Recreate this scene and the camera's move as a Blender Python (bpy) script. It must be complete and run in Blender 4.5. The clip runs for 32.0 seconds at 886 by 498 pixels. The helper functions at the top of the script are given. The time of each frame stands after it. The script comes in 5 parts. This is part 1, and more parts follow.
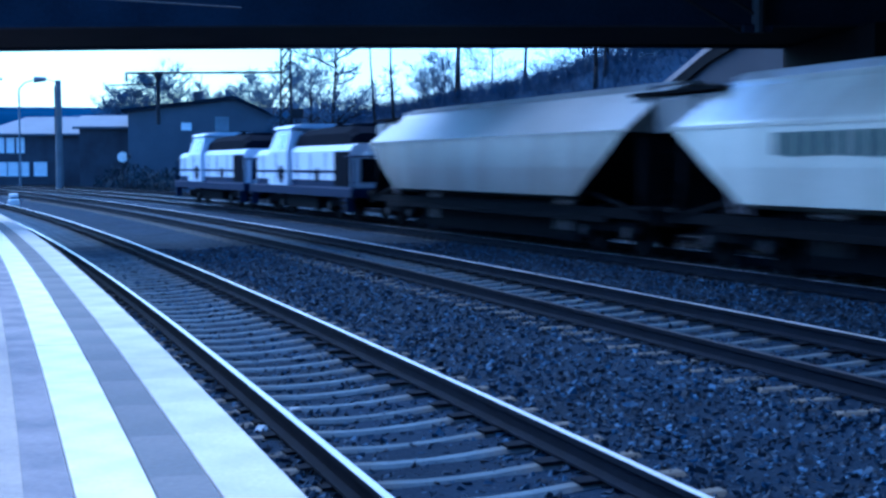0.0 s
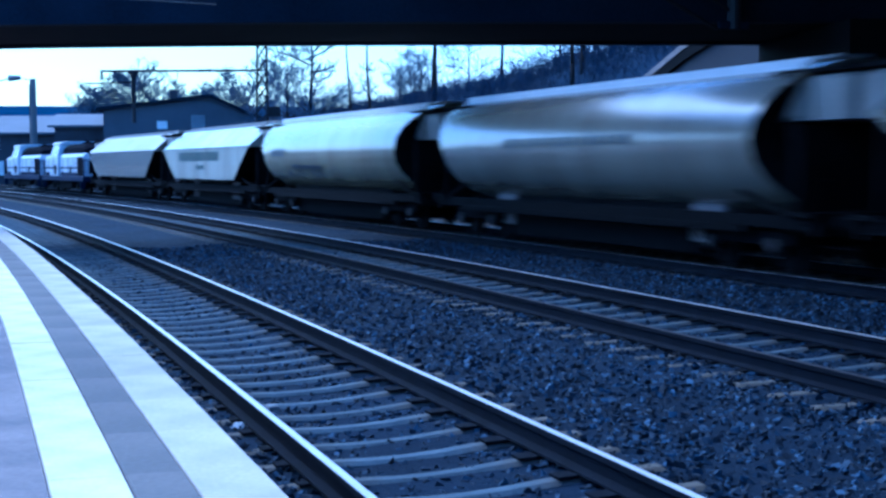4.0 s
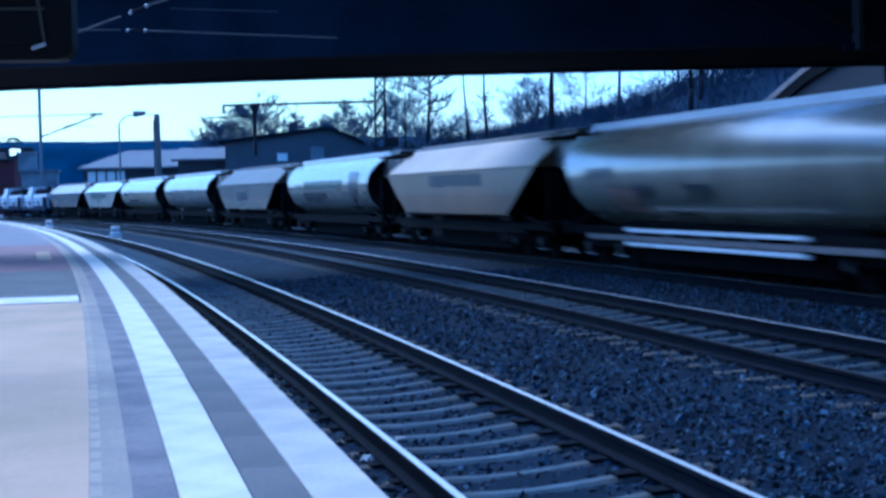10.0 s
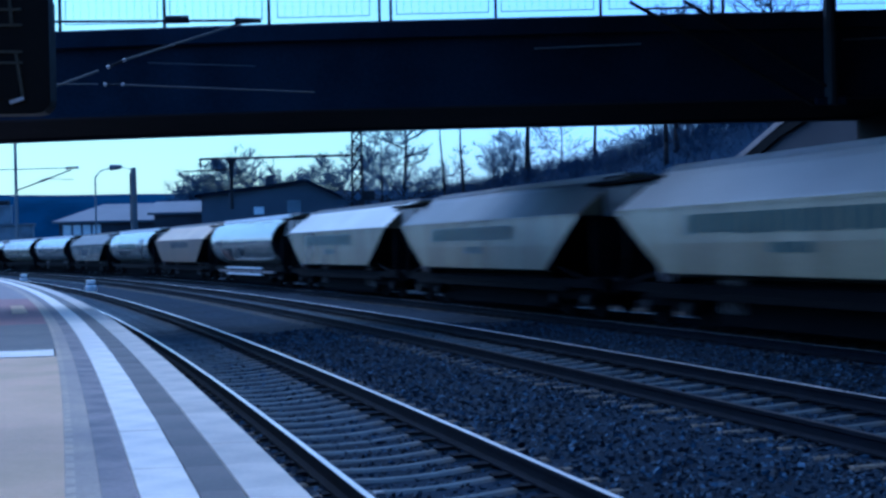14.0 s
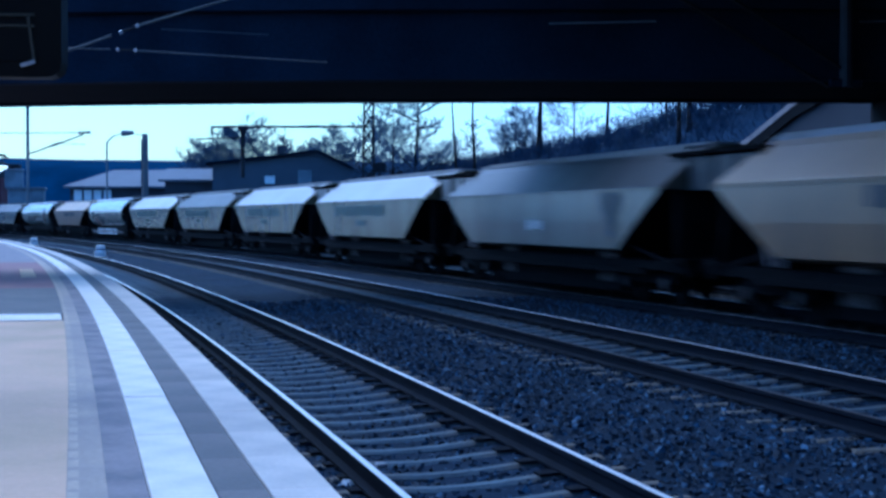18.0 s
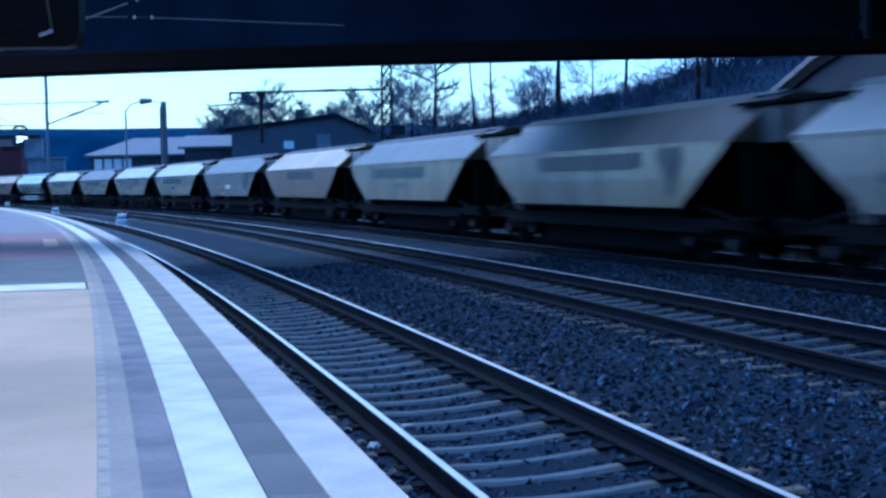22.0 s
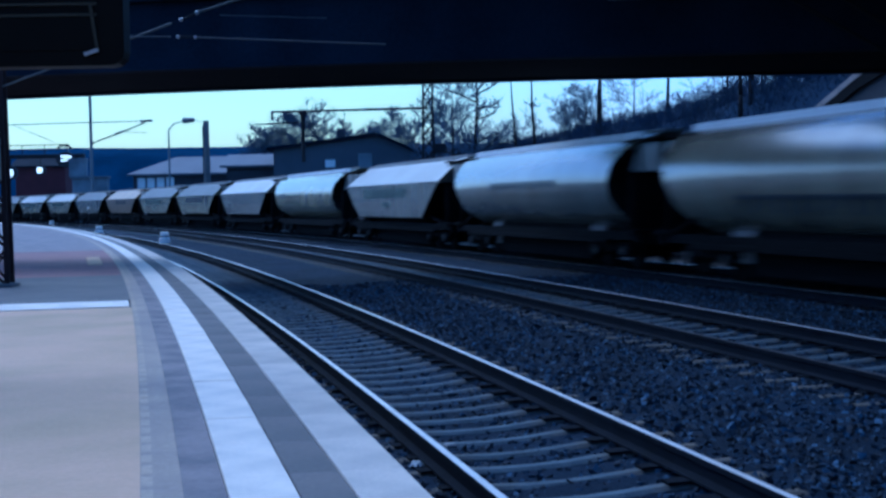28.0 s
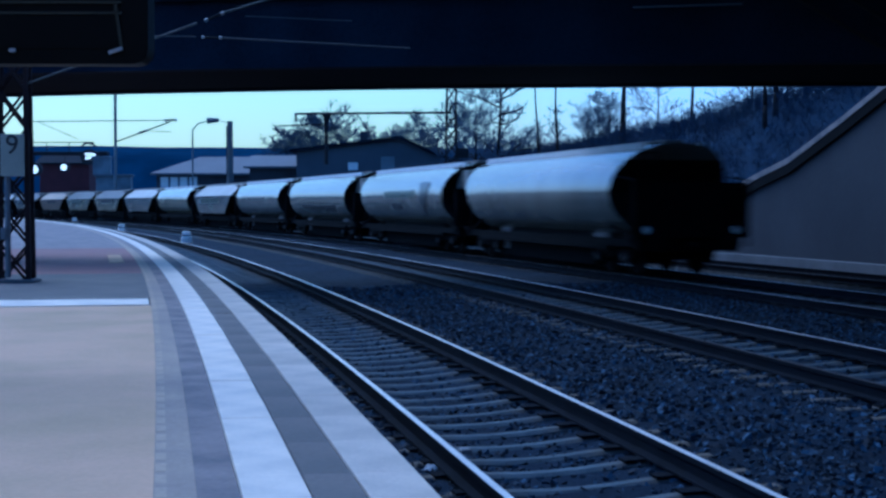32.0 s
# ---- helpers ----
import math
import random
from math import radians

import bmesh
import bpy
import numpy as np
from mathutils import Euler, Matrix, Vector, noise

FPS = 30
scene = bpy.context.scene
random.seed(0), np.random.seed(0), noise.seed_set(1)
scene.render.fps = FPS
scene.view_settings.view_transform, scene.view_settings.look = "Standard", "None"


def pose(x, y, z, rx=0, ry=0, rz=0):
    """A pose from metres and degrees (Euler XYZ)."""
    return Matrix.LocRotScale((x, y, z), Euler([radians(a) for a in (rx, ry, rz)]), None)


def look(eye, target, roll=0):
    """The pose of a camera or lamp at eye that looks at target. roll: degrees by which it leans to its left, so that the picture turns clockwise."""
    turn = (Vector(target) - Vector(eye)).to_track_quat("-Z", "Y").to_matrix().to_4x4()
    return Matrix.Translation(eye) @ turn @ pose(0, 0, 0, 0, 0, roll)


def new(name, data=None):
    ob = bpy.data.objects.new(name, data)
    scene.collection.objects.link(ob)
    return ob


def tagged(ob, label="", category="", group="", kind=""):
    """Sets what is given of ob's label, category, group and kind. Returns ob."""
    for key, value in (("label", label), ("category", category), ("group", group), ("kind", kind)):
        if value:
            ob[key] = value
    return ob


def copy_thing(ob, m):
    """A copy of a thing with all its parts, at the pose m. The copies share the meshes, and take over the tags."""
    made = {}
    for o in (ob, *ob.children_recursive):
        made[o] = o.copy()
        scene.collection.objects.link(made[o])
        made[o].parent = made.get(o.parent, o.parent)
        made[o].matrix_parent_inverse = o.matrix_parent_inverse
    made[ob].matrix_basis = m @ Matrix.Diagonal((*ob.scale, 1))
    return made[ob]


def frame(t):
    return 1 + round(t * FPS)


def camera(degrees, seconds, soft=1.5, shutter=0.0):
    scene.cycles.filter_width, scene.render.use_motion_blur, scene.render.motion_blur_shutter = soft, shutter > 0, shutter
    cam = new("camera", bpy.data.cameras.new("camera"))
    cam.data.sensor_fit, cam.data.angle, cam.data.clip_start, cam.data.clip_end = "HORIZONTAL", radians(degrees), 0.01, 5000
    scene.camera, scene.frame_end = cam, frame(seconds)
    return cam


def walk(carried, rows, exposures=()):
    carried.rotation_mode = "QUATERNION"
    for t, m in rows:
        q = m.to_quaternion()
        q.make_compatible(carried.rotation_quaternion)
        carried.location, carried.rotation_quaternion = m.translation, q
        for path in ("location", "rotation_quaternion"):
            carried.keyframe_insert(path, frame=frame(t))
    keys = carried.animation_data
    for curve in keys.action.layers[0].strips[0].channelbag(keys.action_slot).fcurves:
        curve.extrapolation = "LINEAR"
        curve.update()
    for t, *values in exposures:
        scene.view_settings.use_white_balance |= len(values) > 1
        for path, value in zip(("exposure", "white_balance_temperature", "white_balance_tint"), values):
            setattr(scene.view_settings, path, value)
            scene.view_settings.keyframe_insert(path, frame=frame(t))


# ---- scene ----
cam = camera(33.88, 32.0, soft=2.7, shutter=1.5)
PATH = [
    (0.0, pose(0.040, -0.079, 1.796, 86.70, 0, -2.28) @ pose(0, 0, 0, 0, 0, -0.13)),
    (0.5, pose(0.039, -0.076, 1.793, 86.74, 0, -2.41) @ pose(0, 0, 0, 0, 0, -0.17)),
    (1.0, pose(0.049, -0.071, 1.793, 86.47, 0, -2.81) @ pose(0, 0, 0, 0, 0, 0.10)),
    (1.5, pose(0.050, -0.071, 1.791, 86.22, 0, -2.67) @ pose(0, 0, 0, 0, 0, -0.01)),
    (2.0, pose(0.060, -0.082, 1.795, 86.18, 0, -2.89) @ pose(0, 0, 0, 0, 0, 0.11)),
    (2.5, pose(0.061, -0.081, 1.789, 86.51, 0, -3.14) @ pose(0, 0, 0, 0, 0, 0.01)),
    (4.5, pose(0.037, -0.042, 1.775, 86.62, 0, -3.01) @ pose(0, 0, 0, 0, 0, -0.46)),
    (4.7, pose(0.037, -0.058, 1.782, 86.60, 0, -1.89) @ pose(0, 0, 0, 0, 0, -0.48)),
    (5.0, pose(0.036, -0.082, 1.793, 86.53, 0, -1.13) @ pose(0, 0, 0, 0, 0, -0.50)),
    (5.2, pose(0.044, -0.071, 1.788, 86.45, 0, -1.25) @ pose(0, 0, 0, 0, 0, -0.40)),
    (5.5, pose(0.055, -0.055, 1.780, 86.25, 0, -2.64) @ pose(0, 0, 0, 0, 0, -0.25)),
    (6.0, pose(0.042, -0.038, 1.777, 86.29, 0, -2.82) @ pose(0, 0, 0, 0, 0, -0.41)),
    (6.5, pose(0.042, -0.037, 1.779, 86.62, 0, -3.34) @ pose(0, 0, 0, 0, 0, -0.47)),
    (6.7, pose(0.035, -0.051, 1.783, 86.78, 0, -2.94) @ pose(0, 0, 0, 0, 0, -0.63)),
    (7.0, pose(0.025, -0.072, 1.788, 86.79, 0, -1.89) @ pose(0, 0, 0, 0, 0, -0.87)),
    (7.2, pose(0.025, -0.078, 1.789, 86.53, 0, -1.58) @ pose(0, 0, 0, 0, 0, -0.76)),
    (7.5, pose(0.026, -0.086, 1.790, 86.51, 0, -1.25) @ pose(0, 0, 0, 0, 0, -0.59)),
    (8.0, pose(0.028, -0.072, 1.790, 86.64, 0, -1.43) @ pose(0, 0, 0, 0, 0, -0.57)),
    (8.5, pose(0.019, -0.065, 1.796, 87.00, 0, -1.88) @ pose(0, 0, 0, 0, 0, -0.91)),
    (9.0, pose(0.035, -0.061, 1.792, 87.35, 0, -2.14) @ pose(0, 0, 0, 0, 0, -0.40)),
    (9.2, pose(0.031, -0.050, 1.795, 87.49, 0, -1.92) @ pose(0, 0, 0, 0, 0, -0.23)),
    (9.5, pose(0.025, -0.033, 1.799, 87.75, 0, -0.03) @ pose(0, 0, 0, 0, 0, 0.03)),
    (9.7, pose(0.006, -0.022, 1.799, 87.91, 0, 0.73) @ pose(0, 0, 0, 0, 0, -0.45)),
    (10.0, pose(-0.022, -0.005, 1.799, 87.78, 0, 1.45) @ pose(0, 0, 0, 0, 0, -1.17)),
    (10.2, pose(-0.027, -0.014, 1.800, 87.33, 0, 1.26) @ pose(0, 0, 0, 0, 0, -1.31)),
    (10.5, pose(-0.034, -0.027, 1.802, 87.19, 0, -0.49) @ pose(0, 0, 0, 0, 0, -1.53)),
    (10.7, pose(-0.019, -0.019, 1.800, 87.15, 0, -1.51) @ pose(0, 0, 0, 0, 0, -1.38)),
    (11.0, pose(0.003, -0.007, 1.798, 87.20, 0, -2.25) @ pose(0, 0, 0, 0, 0, -1.15)),
    (11.2, pose(0.005, -0.007, 1.799, 87.35, 0, -2.12) @ pose(0, 0, 0, 0, 0, -1.09)),
    (11.5, pose(0.007, -0.008, 1.801, 87.83, 0, -2.07) @ pose(0, 0, 0, 0, 0, -1.00)),
    (11.7, pose(0.003, -0.004, 1.798, 88.42, 0, -1.75) @ pose(0, 0, 0, 0, 0, -0.82)),
    (12.0, pose(-0.002, 0.001, 1.794, 89.01, 0, 0.72) @ pose(0, 0, 0, 0, 0, -0.56)),
    (12.2, pose(-0.010, -0.003, 1.795, 89.22, 0, 1.12) @ pose(0, 0, 0, 0, 0, -0.84)),
    (12.5, pose(-0.023, -0.010, 1.797, 89.47, 0, 1.09) @ pose(0, 0, 0, 0, 0, -1.26)),
    (13.0, pose(-0.054, -0.009, 1.803, 89.41, 0, 1.74) @ pose(0, 0, 0, 0, 0, -2.16)),
    (13.5, pose(-0.030, -0.017, 1.796, 89.70, 0, 0.84) @ pose(0, 0, 0, 0, 0, -1.63)),
    (14.0, pose(-0.030, -0.029, 1.799, 89.86, 0, 0.48) @ pose(0, 0, 0, 0, 0, -1.20)),
    (14.5, pose(-0.012, -0.028, 1.807, 89.59, 0, 0.02) @ pose(0, 0, 0, 0, 0, -0.80)),
    (15.0, pose(0.008, -0.025, 1.797, 89.39, 0, 0.56) @ pose(0, 0, 0, 0, 0, -0.09)),
    (15.5, pose(-0.012, -0.031, 1.793, 89.24, 0, 0.77) @ pose(0, 0, 0, 0, 0, -0.05)),
    (17.5, pose(-0.007, -0.013, 1.793, 89.24, 0, 1.06) @ pose(0, 0, 0, 0, 0, -0.10)),
    (18.0, pose(-0.015, -0.012, 1.798, 88.82, 0, 0.87) @ pose(0, 0, 0, 0, 0, 0.16)),
    (18.5, pose(-0.005, -0.015, 1.797, 88.46, 0, 0.47) @ pose(0, 0, 0, 0, 0, -0.11)),
    (19.0, pose(-0.004, -0.012, 1.795, 88.51, 0, 0.02) @ pose(0, 0, 0, 0, 0, 0.02)),
    (19.5, pose(0.012, -0.017, 1.792, 88.51, 0, -0.17) @ pose(0, 0, 0, 0, 0, 0.39)),
    (20.0, pose(0.000, -0.013, 1.791, 88.45, 0, 0.15) @ pose(0, 0, 0, 0, 0, 0.16)),
    (20.5, pose(0.005, 0.000, 1.791, 87.99, 0, -0.00) @ pose(0, 0, 0, 0, 0, 0.31)),
    (21.0, pose(-0.002, -0.010, 1.795, 87.73, 0, -0.21) @ pose(0, 0, 0, 0, 0, 0.19)),
    (21.2, pose(-0.008, -0.000, 1.791, 87.68, 0, -0.11) @ pose(0, 0, 0, 0, 0, -0.04)),
    (21.5, pose(-0.016, 0.015, 1.786, 87.55, 0, 1.00) @ pose(0, 0, 0, 0, 0, -0.39)),
    (22.0, pose(-0.030, -0.003, 1.796, 87.31, 0, 1.70) @ pose(0, 0, 0, 0, 0, -1.07)),
    (22.2, pose(-0.029, -0.003, 1.796, 87.38, 0, 1.62) @ pose(0, 0, 0, 0, 0, -0.87)),
    (22.5, pose(-0.028, -0.002, 1.795, 87.69, 0, 0.51) @ pose(0, 0, 0, 0, 0, -0.56)),
    (23.0, pose(0.000, 0.000, 1.779, 87.76, 0, 0.00) @ pose(0, 0, 0, 0, 0, -0.06)),
    (23.5, pose(-0.006, -0.010, 1.792, 87.69, 0, -0.22) @ pose(0, 0, 0, 0, 0, -0.16)),
    (24.0, pose(-0.004, -0.001, 1.798, 87.89, 0, 0.19) @ pose(0, 0, 0, 0, 0, -0.28)),
    (24.2, pose(-0.011, -0.000, 1.796, 87.99, 0, 0.72) @ pose(0, 0, 0, 0, 0, -0.44)),
    (24.5, pose(-0.021, 0.001, 1.792, 88.13, 0, 1.86) @ pose(0, 0, 0, 0, 0, -0.69)),
    (24.7, pose(-0.023, 0.004, 1.794, 87.98, 0, 2.51) @ pose(0, 0, 0, 0, 0, -0.73)),
    (25.0, pose(-0.026, 0.008, 1.797, 87.82, 0, 3.00) @ pose(0, 0, 0, 0, 0, -0.79)),
    (25.2, pose(-0.027, 0.010, 1.793, 87.81, 0, 3.54) @ pose(0, 0, 0, 0, 0, -0.65)),
    (25.5, pose(-0.028, 0.014, 1.787, 87.74, 0, 4.24) @ pose(0, 0, 0, 0, 0, -0.43)),
    (27.5, pose(-0.046, 0.029, 1.787, 87.68, 0, 3.31) @ pose(0, 0, 0, 0, 0, -1.27)),
    (28.0, pose(-0.046, 0.030, 1.790, 88.08, 0, 3.29) @ pose(0, 0, 0, 0, 0, -1.06)),
    (28.5, pose(-0.029, 0.033, 1.786, 88.42, 0, 3.59) @ pose(0, 0, 0, 0, 0, -0.68)),
    (29.0, pose(-0.028, 0.025, 1.787, 88.61, 0, 4.49) @ pose(0, 0, 0, 0, 0, -0.23)),
    (29.5, pose(-0.040, 0.029, 1.787, 88.54, 0, 4.58) @ pose(0, 0, 0, 0, 0, -0.26)),
    (30.0, pose(-0.029, 0.029, 1.784, 88.63, 0, 4.30) @ pose(0, 0, 0, 0, 0, -0.25)),
    (30.5, pose(-0.027, 0.015, 1.790, 88.54, 0, 4.09) @ pose(0, 0, 0, 0, 0, 0.04)),
    (31.0, pose(-0.025, 0.019, 1.788, 88.50, 0, 3.95) @ pose(0, 0, 0, 0, 0, 0.17)),
    (31.5, pose(-0.027, 0.028, 1.787, 88.31, 0, 3.96) @ pose(0, 0, 0, 0, 0, 0.08)),
    (32.0, pose(-0.028, 0.028, 1.787, 88.27, 0, 4.12) @ pose(0, 0, 0, 0, 0, 0.06)),
]
walk(cam, PATH, [(0.0, 0.55, 3900, 7), (2.0, 0.5, 3900, 7), (6.0, 0.45, 3900, 7), (9.0, 0.4, 3900, 7), (10.0, 0.05, 3940, 7), (11.0, 0.2, 3960, 7),
                 (12.0, 0.0, 3980, 7), (13.0, -0.6, 3980, 7), (14.0, -0.45, 3980, 7), (15.5, -0.4, 3980, 7), (18.0, -0.2, 3980, 7), (20.0, 0.1, 3980, 7), (22.0, 0.0, 3980, 7), (23.0, 0.05, 3980, 7), (24.0, 0.1, 3980, 7),
                 (25.0, -0.25, 4000, 7), (28.0, -0.55, 4000, 7), (30.0, -0.7, 4000, 7), (32.0, -0.7, 4000, 7)])

# ---------------------------------------------------------------- world and sun
SUN_ELEV, SUN_TURN = 52.0, -42.0          # degrees; turn from straight ahead, to the left negative
world = bpy.data.worlds.new("dusk_sky")
scene.world = world
world.use_nodes = True
wn = world.node_tree.nodes
sky = wn.new("ShaderNodeTexSky")
sky.sky_type, sky.sun_disc = "NISHITA", False
sky.sun_elevation, sky.sun_rotation = radians(SUN_ELEV), radians(SUN_TURN)
sky.air_density, sky.dust_density, sky.ozone_density = 1.0, 1.8, 6.0
wn["Background"].inputs["Strength"].default_value = 0.26
# a warm sky tint ahead-left, centred to fit the camera's view
wl = world.node_tree.links
sky_dir, toward, tint_fade, warm = wn.new("ShaderNodeTexCoord"), wn.new("ShaderNodeVectorMath"), wn.new("ShaderNodeMapRange"), wn.new("ShaderNodeMix")
toward.operation, tint_fade.interpolation_type = "DOT_PRODUCT", "SMOOTHSTEP"
toward.inputs[1].default_value = (-0.242, 0.966, 0.09)
tint_fade.inputs["From Min"].default_value, tint_fade.inputs["From Max"].default_value = 0.945, 0.995
warm.data_type, warm.blend_type = "RGBA", "MULTIPLY"
warm.inputs["B"].default_value = (1.0, 0.98, 0.66, 1)
wl.new(sky_dir.outputs["Generated"], toward.inputs[0])
wl.new(toward.outputs["Value"], tint_fade.inputs["Value"])
wl.new(tint_fade.outputs["Result"], warm.inputs["Factor"])
wl.new(sky.outputs["Color"], warm.inputs["A"])
wl.new(warm.outputs["Result"], wn["Background"].inputs["Color"])
sun_data = bpy.data.lights.new("sun", "SUN")
sun_data.energy, sun_data.angle, sun_data.color = 1.8, radians(60), (1.0, 0.9, 0.74)
sun = new("sun", sun_data)
az = radians(90 - SUN_TURN)
sun.matrix_world = look((0, 0, 0), (-math.cos(az) * math.cos(radians(SUN_ELEV)), -math.sin(az) * math.cos(radians(SUN_ELEV)), -math.sin(radians(SUN_ELEV))))

# ---------------------------------------------------------------- the railway curve
CX, CY, RAD = -640.37, -163.85, 663.76   # centre and radius of the near track's centre line
TH0 = radians(14.291)
EDGE_D = -1.567                          # platform edge, from the near track's centre line
PLAT_Z = 0.444
GAUGE = 1.435
CX3, CY3, RAD3, TH3 = -638.92, -169.33, 673.33, TH0 + 0.0084   # the freight train's own track


def trk(s, d, z=0.0):
    """A place s metres along the curve and d metres outward of the near track."""
    th = TH0 + s / RAD
    return Vector((CX + (RAD + d) * math.cos(th), CY + (RAD + d) * math.sin(th), z))


def trk3(s, d=0.0, z=0.0):
    th = TH3 + s / RAD3
    return Vector((CX3 + (RAD3 + d) * math.cos(th), CY3 + (RAD3 + d) * math.sin(th), z))


def heading(s):
    return math.degrees(TH0 + s / RAD)


def heading3(s):
    return math.degrees(TH3 + s / RAD3)


# ---------------------------------------------------------------- materials
def mat(name, base, rough=0.7, metal=0.0, scale=6.0, vary=0.25, bump=0.1, fine=60.0, second=None, spec=0.5, rand=0.0, streak=None, coat=0.0):
    """A surface with variation at two scales: broad stains and fine grain, and a little relief."""
    m = bpy.data.materials.new(name)
    m.use_nodes = True
    n, l = m.node_tree.nodes, m.node_tree.links
    b = n["Principled BSDF"]
    b.inputs["Roughness"].default_value, b.inputs["Metallic"].default_value = rough, metal
    b.inputs["Specular IOR Level"].default_value = spec
    b.inputs["Coat Weight"].default_value, b.inputs["Coat Roughness"].default_value = coat, 0.19
    tc = n.new("ShaderNodeTexCoord")
    big, small = n.new("ShaderNodeTexNoise"), n.new("ShaderNodeTexNoise")
    big.inputs["Scale"].default_value, small.inputs["Scale"].default_value = scale, fine
    big.inputs["Detail"].default_value, small.inputs["Detail"].default_value = 5, 3
    for t in (big, small):
        l.new(tc.outputs["Object"], t.inputs["Vector"])
    if streak:   # stains drawn out along one axis
        mp = n.new("ShaderNodeMapping")
        mp.inputs["Scale"].default_value = streak
        l.new(tc.outputs["Object"], mp.inputs["Vector"])
        l.new(mp.outputs["Vector"], big.inputs["Vector"])
    mix = n.new("ShaderNodeMix")
    mix.data_type = "RGBA"
    two = second or tuple(c * (1 - vary) for c in base)
    mix.inputs["A"].default_value, mix.inputs["B"].default_value = (*base, 1), (*two, 1)
    ramp = n.new("ShaderNodeMapRange")
    ramp.inputs["From Min"].default_value, ramp.inputs["From Max"].default_value = 0.38, 0.66
    l.new(big.outputs["Fac"], ramp.inputs["Value"])
    l.new(ramp.outputs["Result"], mix.inputs["Factor"])
    hsv = n.new("ShaderNodeHueSaturation")
    val = n.new("ShaderNodeMapRange")
    val.inputs["To Min"].default_value, val.inputs["To Max"].default_value = 1 - vary, 1 + vary
    l.new(small.outputs["Fac"], val.inputs["Value"])
    l.new(mix.outputs["Result"], hsv.inputs["Color"])
    if rand:
        info, mul, span = n.new("ShaderNodeObjectInfo"), n.new("ShaderNodeMath"), n.new("ShaderNodeMapRange")
        span.inputs["To Min"].default_value, span.inputs["To Max"].default_value = 1 - rand, 1 + rand
        mul.operation = "MULTIPLY"
        l.new(info.outputs["Random"], span.inputs["Value"])
        l.new(span.outputs["Result"], mul.inputs[0])
        l.new(val.outputs["Result"], mul.inputs[1])
        l.new(mul.outputs["Value"], hsv.inputs["Value"])
    else:
        l.new(val.outputs["Result"], hsv.inputs["Value"])
    l.new(hsv.outputs["Color"], b.inputs["Base Color"])
    if bump:
        bp = n.new("ShaderNodeBump")
        bp.inputs["Strength"].default_value, bp.inputs["Distance"].default_value = bump, 0.02
        l.new(small.outputs["Fac"], bp.inputs["Height"])
        l.new(bp.outputs["Normal"], b.inputs["Normal"])
    return m


def rusted_sleeper():
    """Concrete stained brown round the rail seats; the sleeper lies along its x axis."""
    m = mat("rust_stained_concrete_sleeper", (0.095, 0.12, 0.135), 0.9, 0, 2.5, 0.25, 0.4, 40, (0.042, 0.06, 0.076), rand=0.2)
    n, l = m.node_tree.nodes, m.node_tree.links
    tint = n["Principled BSDF"].inputs["Base Color"]
    colour = tint.links[0].from_socket
    place, cut, span, blot, amount, mix = (n.new("ShaderNode" + k) for k in ("TexCoord", "SeparateXYZ", "Math", "TexNoise", "MapRange", "Mix"))
    span.operation, mix.data_type = "ABSOLUTE", "RGBA"
    blot.inputs["Scale"].default_value = 3.0
    add = n.new("ShaderNodeMath")
    add.operation, add.use_clamp = "MULTIPLY", True
    amount.inputs["From Min"].default_value, amount.inputs["From Max"].default_value = 0.3, 0.75
    amount.inputs["To Max"].default_value = 1.6
    mix.inputs["B"].default_value = (0.1, 0.082, 0.058, 1)
    l.new(place.outputs["Object"], cut.inputs["Vector"])
    l.new(place.outputs["Object"], blot.inputs["Vector"])
    l.new(cut.outputs["X"], span.inputs[0])
    l.new(span.outputs["Value"], amount.inputs["Value"])
    l.new(amount.outputs["Result"], add.inputs[0])
    l.new(blot.outputs["Fac"], add.inputs[1])
    l.new(add.outputs["Value"], mix.inputs["Factor"])
    l.new(colour, mix.inputs["A"])
    l.new(mix.outputs["Result"], tint)
    return m


def island_mat(name, dark, light, rough=0.9, power=1.0):
    """Loose pieces, each with its own shade; a higher power leaves fewer light ones."""
    m = bpy.data.materials.new(name)
    m.use_nodes = True
    n, l = m.node_tree.nodes, m.node_tree.links
    geo, mix = n.new("ShaderNodeNewGeometry"), n.new("ShaderNodeMix")
    mix.data_type = "RGBA"
    mix.inputs["A"].default_value, mix.inputs["B"].default_value = (*dark, 1), (*light, 1)
    pw = n.new("ShaderNodeMath")
    pw.operation = "POWER"
    pw.inputs[1].default_value = power
    l.new(geo.outputs["Random Per Island"], pw.inputs[0])
    l.new(pw.outputs["Value"], mix.inputs["Factor"])
    l.new(mix.outputs["Result"], n["Principled BSDF"].inputs["Base Color"])
    n["Principled BSDF"].inputs["Roughness"].default_value = rough
    return m


def glow_mat(name, colour, strength):
    m = bpy.data.materials.new(name)
    m.use_nodes = True
    b = m.node_tree.nodes["Principled BSDF"]
    b.inputs["Base Color"].default_value = (*colour, 1)
    b.inputs["Emission Color"].default_value, b.inputs["Emission Strength"].default_value = (*colour, 1), strength
    return m


def glass_mat(name, colour):
    m = bpy.data.materials.new(name)
    m.use_nodes = True
    b = m.node_tree.nodes["Principled BSDF"]
    b.inputs["Base Color"].default_value, b.inputs["Roughness"].default_value = (*colour, 1), 0.08
    b.inputs["Specular IOR Level"].default_value = 0.8
    return m


